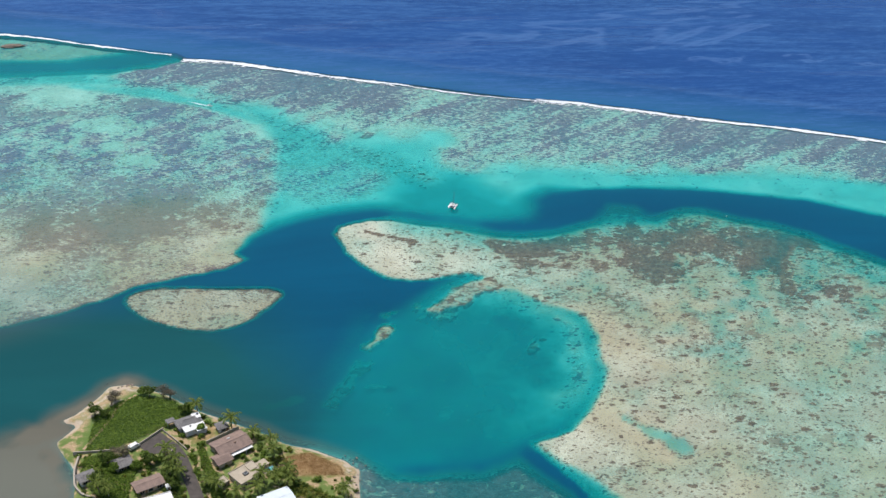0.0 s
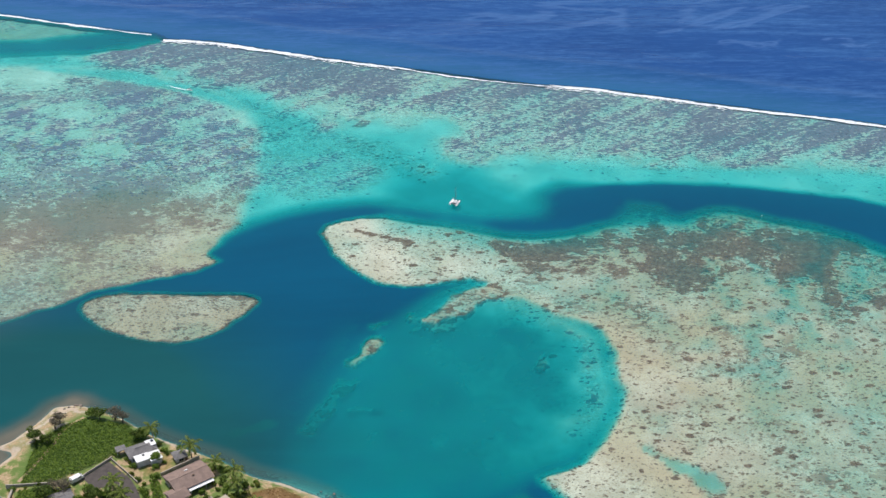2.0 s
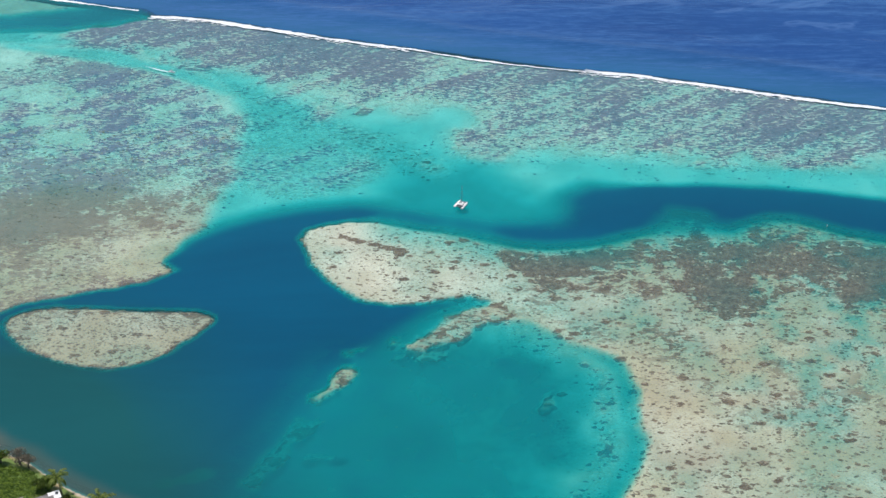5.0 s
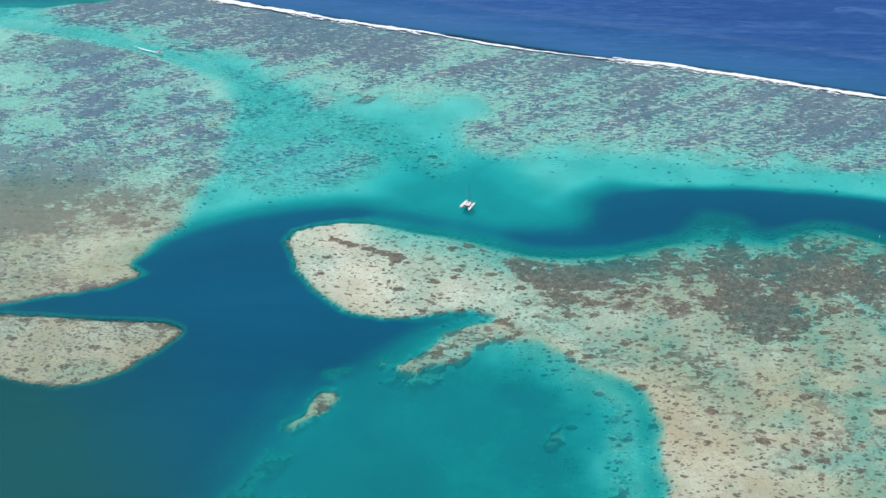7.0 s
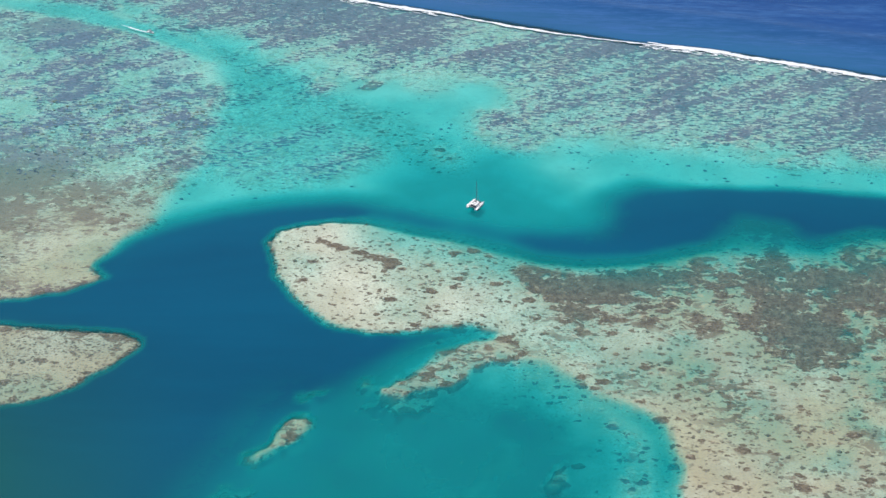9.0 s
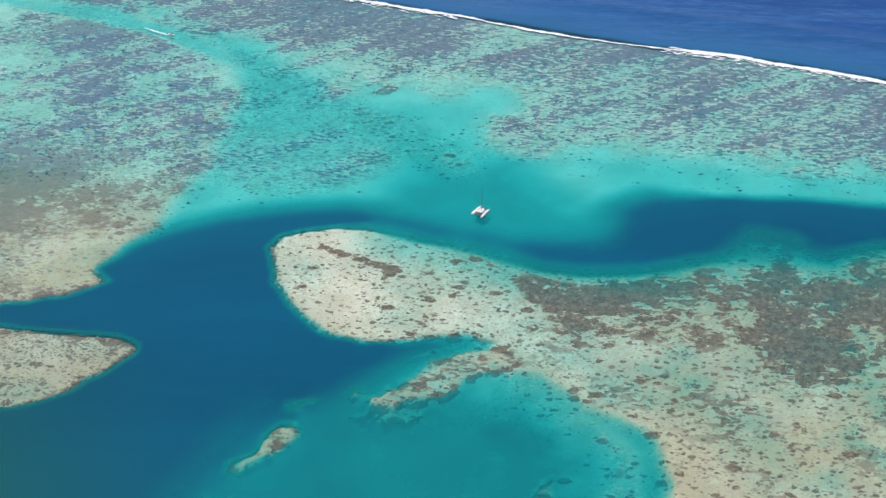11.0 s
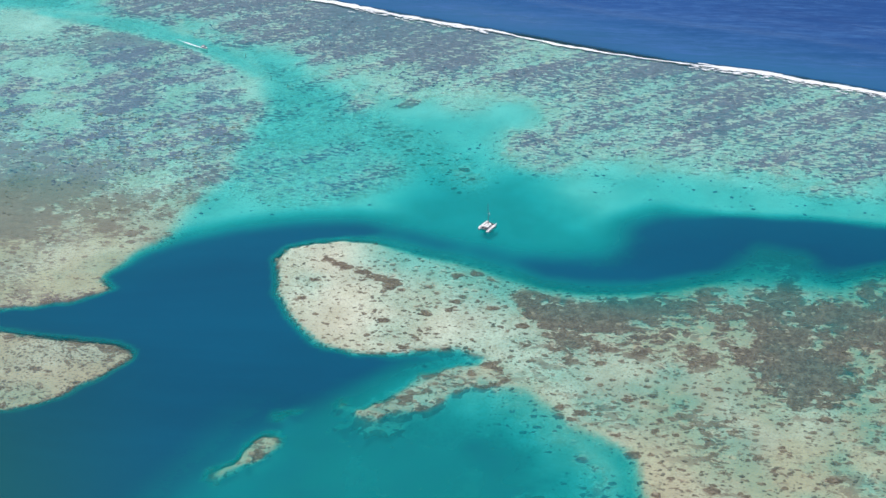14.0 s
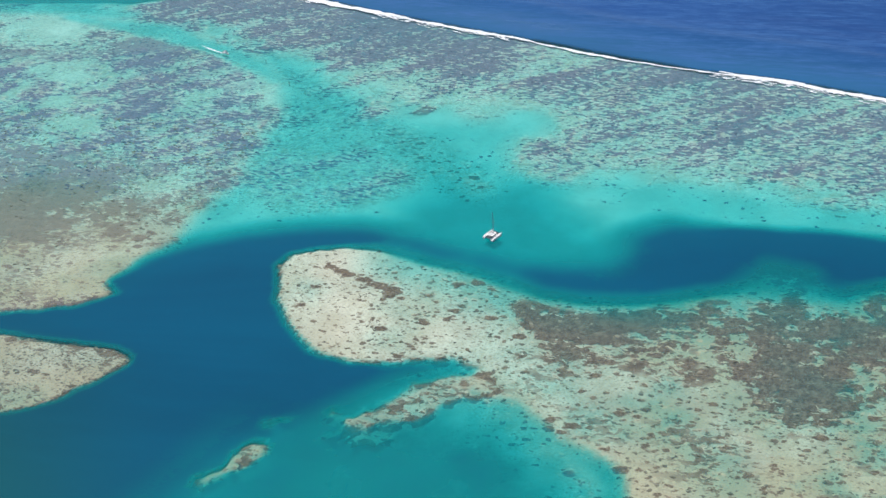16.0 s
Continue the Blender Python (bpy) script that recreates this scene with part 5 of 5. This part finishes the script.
# ---- the anchored catamaran ----
def catamaran(x, y, turn):
    """Bows along +x."""
    c = thing("catamaran", pose(x, y, 0.0, 0, 0, turn) @ Matrix.Diagonal((0.82, 1.26, 1.0, 1.0)), "white sailing catamaran with bare mast, anchored on turquoise water", "boat")
    long, half = 5.4, 1.12
    for k in (-1, 1):
        stations = np.linspace(-1, 1, 13)
        verts, faces = [], []
        for s in stations:
            w = 0.33 * max(0.03, 1 - max(0.0, s) ** 2.6) * (0.9 if s < -0.8 else 1)
            top = 0.62 + 0.10 * max(0, s) - 0.30 * max(0.0, (-s - 0.72) / 0.28)
            for px, pz in ((-0.75, 0.0), (-1.0, 0.32), (-0.92, 1.0), (0.92, 1.0), (1.0, 0.32), (0.75, 0.0), (0.3, -0.45), (-0.3, -0.45)):
                verts.append((s * long / 2 + 0.12 * max(0, s) * pz, k * half + px * w, pz * top if pz > 0 else pz * 0.5 - 0.02))
        n = 8
        for i in range(len(stations) - 1):
            for j in range(n):
                faces.append((i * n + j, i * n + (j + 1) % n, (i + 1) * n + (j + 1) % n, (i + 1) * n + j))
        faces += [tuple(range(n))[::-1], tuple((len(stations) - 1) * n + j for j in range(n))]
        hull = quads("hull", verts, faces, GELCOAT, c)
        for i in range(2):
            part("transom_step", boxed((0.22, 0.42, 0.06), (-long / 2 + 0.14 + 0.2 * i, k * half, 0.36 + 0.14 * i), 0, 0.01), GELCOAT, hull)
        part("hull_window", boxed((1.5, 0.03, 0.09), (0.3, k * (half + 0.31), 0.45), 0, 0.01), GLASS_DARK, hull)
        part("handrail", tube(bmesh.new(), [(-1.7, k * (half + 0.26), 0.92), (0, k * (half + 0.28), 0.92), (1.9, k * (half + 0.16), 0.95), (2.5, k * (half + 0.05), 0.95)], [0.015] * 4, 5), ALLOY, hull)
        for px in (-1.7, -0.6, 0.5, 1.6, 2.4):
            part("stanchion", boxed((0.02, 0.02, 0.32), (px, k * (half + 0.27 - 0.07 * max(0, px - 0.8)), 0.78), 0, 0), ALLOY, hull)
    bm = boxed((3.1, 1.9, 0.3), (-0.55, 0, 0.55), 0, 0.06)
    part("bridge_deck", bm, GELCOAT, c)
    bm = bmesh.new()
    prism(bm, [(-1.15, -0.82), (0.75, -0.7), (1.15, -0.35), (1.15, 0.35), (0.75, 0.7), (-1.15, 0.82)], 0.68, 1.12)
    bmesh.ops.bevel(bm, geom=bm.edges[:], offset=0.06, segments=2, affect="EDGES")
    cabin = part("cabin", bm, GELCOAT, c)
    for k in (-1, 1):
        part("cabin_window", boxed((1.3, 0.04, 0.17), (-0.1, k * 0.77, 0.93), k * -0.06, 0.01), GLASS_DARK, cabin)
    part("windscreen", boxed((0.04, 0.7, 0.18), (1.16, 0, 0.94), 0, 0.01), GLASS_DARK, cabin)
    part("hatch", boxed((0.34, 0.34, 0.04), (0.35, 0, 1.14), 0, 0.01), GLASS_DARK, cabin)
    part("cockpit_roof", boxed((1.15, 1.7, 0.06), (-1.55, 0, 1.32), 0, 0.02), GELCOAT, c)
    for px, py in ((-2.0, -0.75), (-2.0, 0.75)):
        part("roof_post", boxed((0.05, 0.05, 0.65), (px, py, 1.0), 0, 0), ALLOY, c)
    part("cockpit_floor", boxed((0.95, 1.4, 0.04), (-1.6, 0, 0.73), 0, 0), TIMBER, c, "brown cockpit floor")
    part("cockpit_bench", boxed((0.3, 1.3, 0.2), (-1.95, 0, 0.84), 0, 0.03), CANVAS, c)
    part("trampoline", boxed((1.15, 1.55, 0.03), (1.6, 0, 0.56), 0, 0), NET, c, "dark bow net")
    part("crossbeam", tube(bmesh.new(), [(2.2, -half, 0.66), (2.2, half, 0.66)], [0.05, 0.05], 7), ALLOY, c)
    part("stern_beam", tube(bmesh.new(), [(-2.1, -half, 0.62), (-2.1, half, 0.62)], [0.05, 0.05], 7), ALLOY, c)
    mast = part("mast", tube(bmesh.new(), [(0.45, 0, 1.0), (0.42, 0, 4.4), (0.36, 0, 7.9)], [0.075, 0.065, 0.045], 8), CANVAS, c, "tall grey mast")
    part("spreader", tube(bmesh.new(), [(0.38, -0.42, 4.5), (0.42, 0, 4.55), (0.38, 0.42, 4.5)], [0.02] * 3, 5), ALLOY, mast)
    boom = part("boom", tube(bmesh.new(), [(0.36, 0, 1.75), (-2.0, 0, 1.82)], [0.05, 0.045], 6), ALLOY, c)
    part("sail_bag", tube(bmesh.new(), [(0.25, 0, 1.86), (-0.9, 0, 1.95), (-1.9, 0, 1.9)], [0.09, 0.12, 0.07], 8), CANVAS, boom, "furled grey sail cover")
    for end in ((2.2, 0, 0.68), (-0.6, -half, 0.7), (-0.6, half, 0.7)):
        part("stay", tube(bmesh.new(), [(0.36, 0, 7.8), end], [0.012, 0.012], 4), ALLOY, mast)
    dinghy = part("dinghy", tube(bmesh.new(), [(-2.45, -0.62, 0.62), (-2.45, 0, 0.66), (-2.45, 0.62, 0.62)], [0.13, 0.17, 0.13], 8), CANVAS, c, "grey tender on the stern davits")
    for k in (-0.4, 0.4):
        part("davit", tube(bmesh.new(), [(-1.9, k, 0.8), (-2.2, k, 1.2), (-2.5, k, 1.1), (-2.48, k, 0.8)], [0.025] * 4, 5), ALLOY, dinghy)
    return c


catamaran(-10.4, 4.2, 61)
line = part("anchor_line", tube(bmesh.new(), [(-9.8, 6.2, 0.5), (-9.5, 7.6, 0.05), (-9.3, 8.4, -0.6)], [0.015] * 3, 4), CANVAS)
tagged(line, "thin grey anchor line running into the water", "rope")


# ---- the motor boat and its wake ----
def motor_boat(x, y, turn, label, wake):
    b = thing("motor_boat", pose(x, y, 0.0, 0, 0, turn), label, "boat")
    verts, faces = [], []
    stations = np.linspace(-1, 1, 9)
    for s in stations:
        w = 0.5 * max(0.04, 1 - max(0, s) ** 2.2)
        rise = 0.22 * max(0, s) ** 2
        for py, pz in ((-1.0, 0.5), (1.0, 0.5), (0.75, 0.1), (0.0, -0.15), (-0.75, 0.1)):
            verts.append((s * 1.45, py * w, pz + rise))
    for i in range(len(stations) - 1):
        for j in range(5):
            faces.append((i * 5 + j, i * 5 + (j + 1) % 5, (i + 1) * 5 + (j + 1) % 5, (i + 1) * 5 + j))
    faces += [(4, 3, 2, 1, 0), tuple(len(stations) * 5 - 5 + j for j in range(5))]
    quads("hull", verts, faces, GELCOAT, b)
    part("deck", boxed((1.9, 0.72, 0.06), (-0.3, 0, 0.53), 0, 0.01), GELCOAT, b)
    part("canopy", boxed((1.1, 0.8, 0.06), (-0.3, 0, 1.2), 0, 0.02), CANVAS, b, "dark sun canopy")
    for px in (-0.8, 0.2):
        for py in (-0.36, 0.36):
            part("canopy_post", boxed((0.04, 0.04, 0.66), (px, py, 0.87), 0, 0), ALLOY, b)
    part("windscreen", boxed((0.04, 0.6, 0.26), (0.45, 0, 0.68), 0, 0.01), GLASS_DARK, b)
    part("outboard", boxed((0.28, 0.26, 0.5), (-1.55, 0, 0.5), 0, 0.05), NET, b)
    if wake:
        rng = np.random.default_rng(9)
        v, f = [], []
        n = 44
        for i in range(n):
            u = i / (n - 1)
            w = 0.22 + 0.2 * u + 0.22 * cloud(np.array([i * 0.9]), np.array([2.0]), 3, 8)[0]
            if u > 0.45:
                w *= max(0.06, 1 - (u - 0.45) / 0.55)
            for k, z in ((-1, 0.03), (-0.4, 0.13 * (1 - u) + 0.04), (0.4, 0.13 * (1 - u) + 0.04), (1, 0.03)):
                v.append((-1.3 - 12.5 * u, k * w * rng.uniform(0.8, 1.2) + 0.8 * u * u, z))
        for i in range(n - 1):
            for j in range(3):
                f.append((i * 4 + j, i * 4 + j + 1, i * 4 + j + 5, i * 4 + j + 4))
        me = quads("boat_wake", v, f, FOAM, smooth=True)
        me.matrix_world = pose(x, y, 0.0, 0, 0, turn)
        tagged(me, "long white wake behind the motor boat", "wake", kind="stuff")
    return b


motor_boat(-126.5, 108.6, -24, "small white motor boat under way with dark canopy", True)
motor_boat(-256.0, 146.5, 30, "small dark-canopied boat lying near the reef pass", False)


# ---- channel markers, lone coral heads, an islet ----
def marker(x, y, material, label):
    m = thing("channel_marker", pose(x, y, floor_height(x, y)), label, "marker", "channel markers")
    low = -floor_height(x, y)
    part("post", tube(bmesh.new(), [(0, 0, -0.2), (0, 0, low + 0.55)], [0.07, 0.06], 8), material, m)
    part("collar", tube(bmesh.new(), [(0, 0, low - 0.1), (0, 0, low + 0.12)], [0.2, 0.17], 10), KERB, m)
    bm = bmesh.new()
    bmesh.ops.create_cone(bm, cap_ends=True, segments=10, radius1=0.18, radius2=0.03, depth=0.32, matrix=Matrix.Translation((0, 0, low + 0.7)))
    part("topmark", bm, material, m)
    return m


marker(117.2, -9.4, FRAME_WHITE, "white channel marker post at the reef edge")
marker(-96.5, 88.6, NET, "dark channel marker post standing in shallow water")
marker(-89.0, 82.5, NET, "dark channel marker post beside the sand channel")
marker(-110.0, 104.0, NET, "dark channel marker post near the reef pass")


def bommie(x, y, wide, long, turn, label):
    """A lone rounded coral block on the floor of the bay."""
    rng = random.Random(int(x * 7 + y))
    bm = bmesh.new()
    bmesh.ops.create_icosphere(bm, subdivisions=3, radius=1)
    for v in bm.verts:
        k = 1 + 0.35 * noise.noise(v.co * 1.6 + Vector((x, y, 0))) + 0.15 * noise.noise(v.co * 4.5)
        v.co = Vector((v.co.x * long * k, v.co.y * wide * k, v.co.z * 0.9 * k))
    ob = part("coral_bommie", bm, CORAL_BROWN, smooth=True)
    ob.matrix_world = pose(x, y, max(floor_height(x, y), -1.6) - 0.1 - rng.uniform(0, 0.3), 0, 0, turn)
    return tagged(ob, label, "coral", "lone coral blocks")


for x, y, wide, long, turn in ((15.2, -98.8, 0.8, 1.5, 5), (9.4, -106.4, 1.5, 2.0, 30), (10.6, -103.8, 0.8, 1.2, 0), (-66.5, -127.0, 1.2, 2.2, 40), (-57.0, -127.5, 1.0, 2.4, 0),
                                (-49.0, -126.6, 1.1, 2.2, 10), (-92.0, -136.4, 0.9, 2.0, 15), (-70.5, -135.0, 1.0, 2.4, 20)):
    bommie(x, y, wide, long, turn, "sunken brown coral block in the teal bay")


def islet(x, y, long, wide, turn):
    bm = bmesh.new()
    bmesh.ops.create_icosphere(bm, subdivisions=4, radius=1)
    for v in bm.verts:
        k = 1 + 0.3 * noise.noise(v.co * 1.7 + Vector((4, 1, 0))) + 0.12 * noise.noise(v.co * 6)
        v.co = Vector((v.co.x * long * k, v.co.y * wide * k, v.co.z * 0.9 * k))
    ob = part("rock_islet", bm, ROCK, smooth=True)
    ob.matrix_world = pose(x, y, 0.1, 0, 0, turn)
    return tagged(ob, "low brown rock islet on the outer reef", "islet")


islet(-238.5, 184.5, 6.0, 2.2, 8)


def shore_rocks():
    """Boulders along the waterline of the headland."""
    rng = random.Random(77)
    for n in range(46):
        near = rng.choice([(-150, -122.5), (-147.5, -123.2), (-63.5, -172), (-64.2, -176), (-63.0, -180), (-62.6, -186), (-162.8, -170), (-163.2, -178), (-66.5, -168.4), (-160.5, -183)])
        x, y = near[0] + rng.gauss(0, 1.5), near[1] + rng.gauss(0, 1.3)
        bm = bmesh.new()
        bmesh.ops.create_icosphere(bm, subdivisions=2, radius=rng.uniform(0.2, 0.6))
        for v in bm.verts:
            v.co *= 1 + 0.4 * noise.noise(v.co * 2.5 + Vector((n, 0, 0)))
            v.co.z *= 0.7
        ob = part("boulder", bm, ROCK)
        ob.matrix_world = pose(x, y, max(floor_height(x, y), -0.3), 0, 0, rng.uniform(0, 360))
        tagged(ob, "dark weathered boulder at the water's edge", "rock", "shore boulders")


shore_rocks()
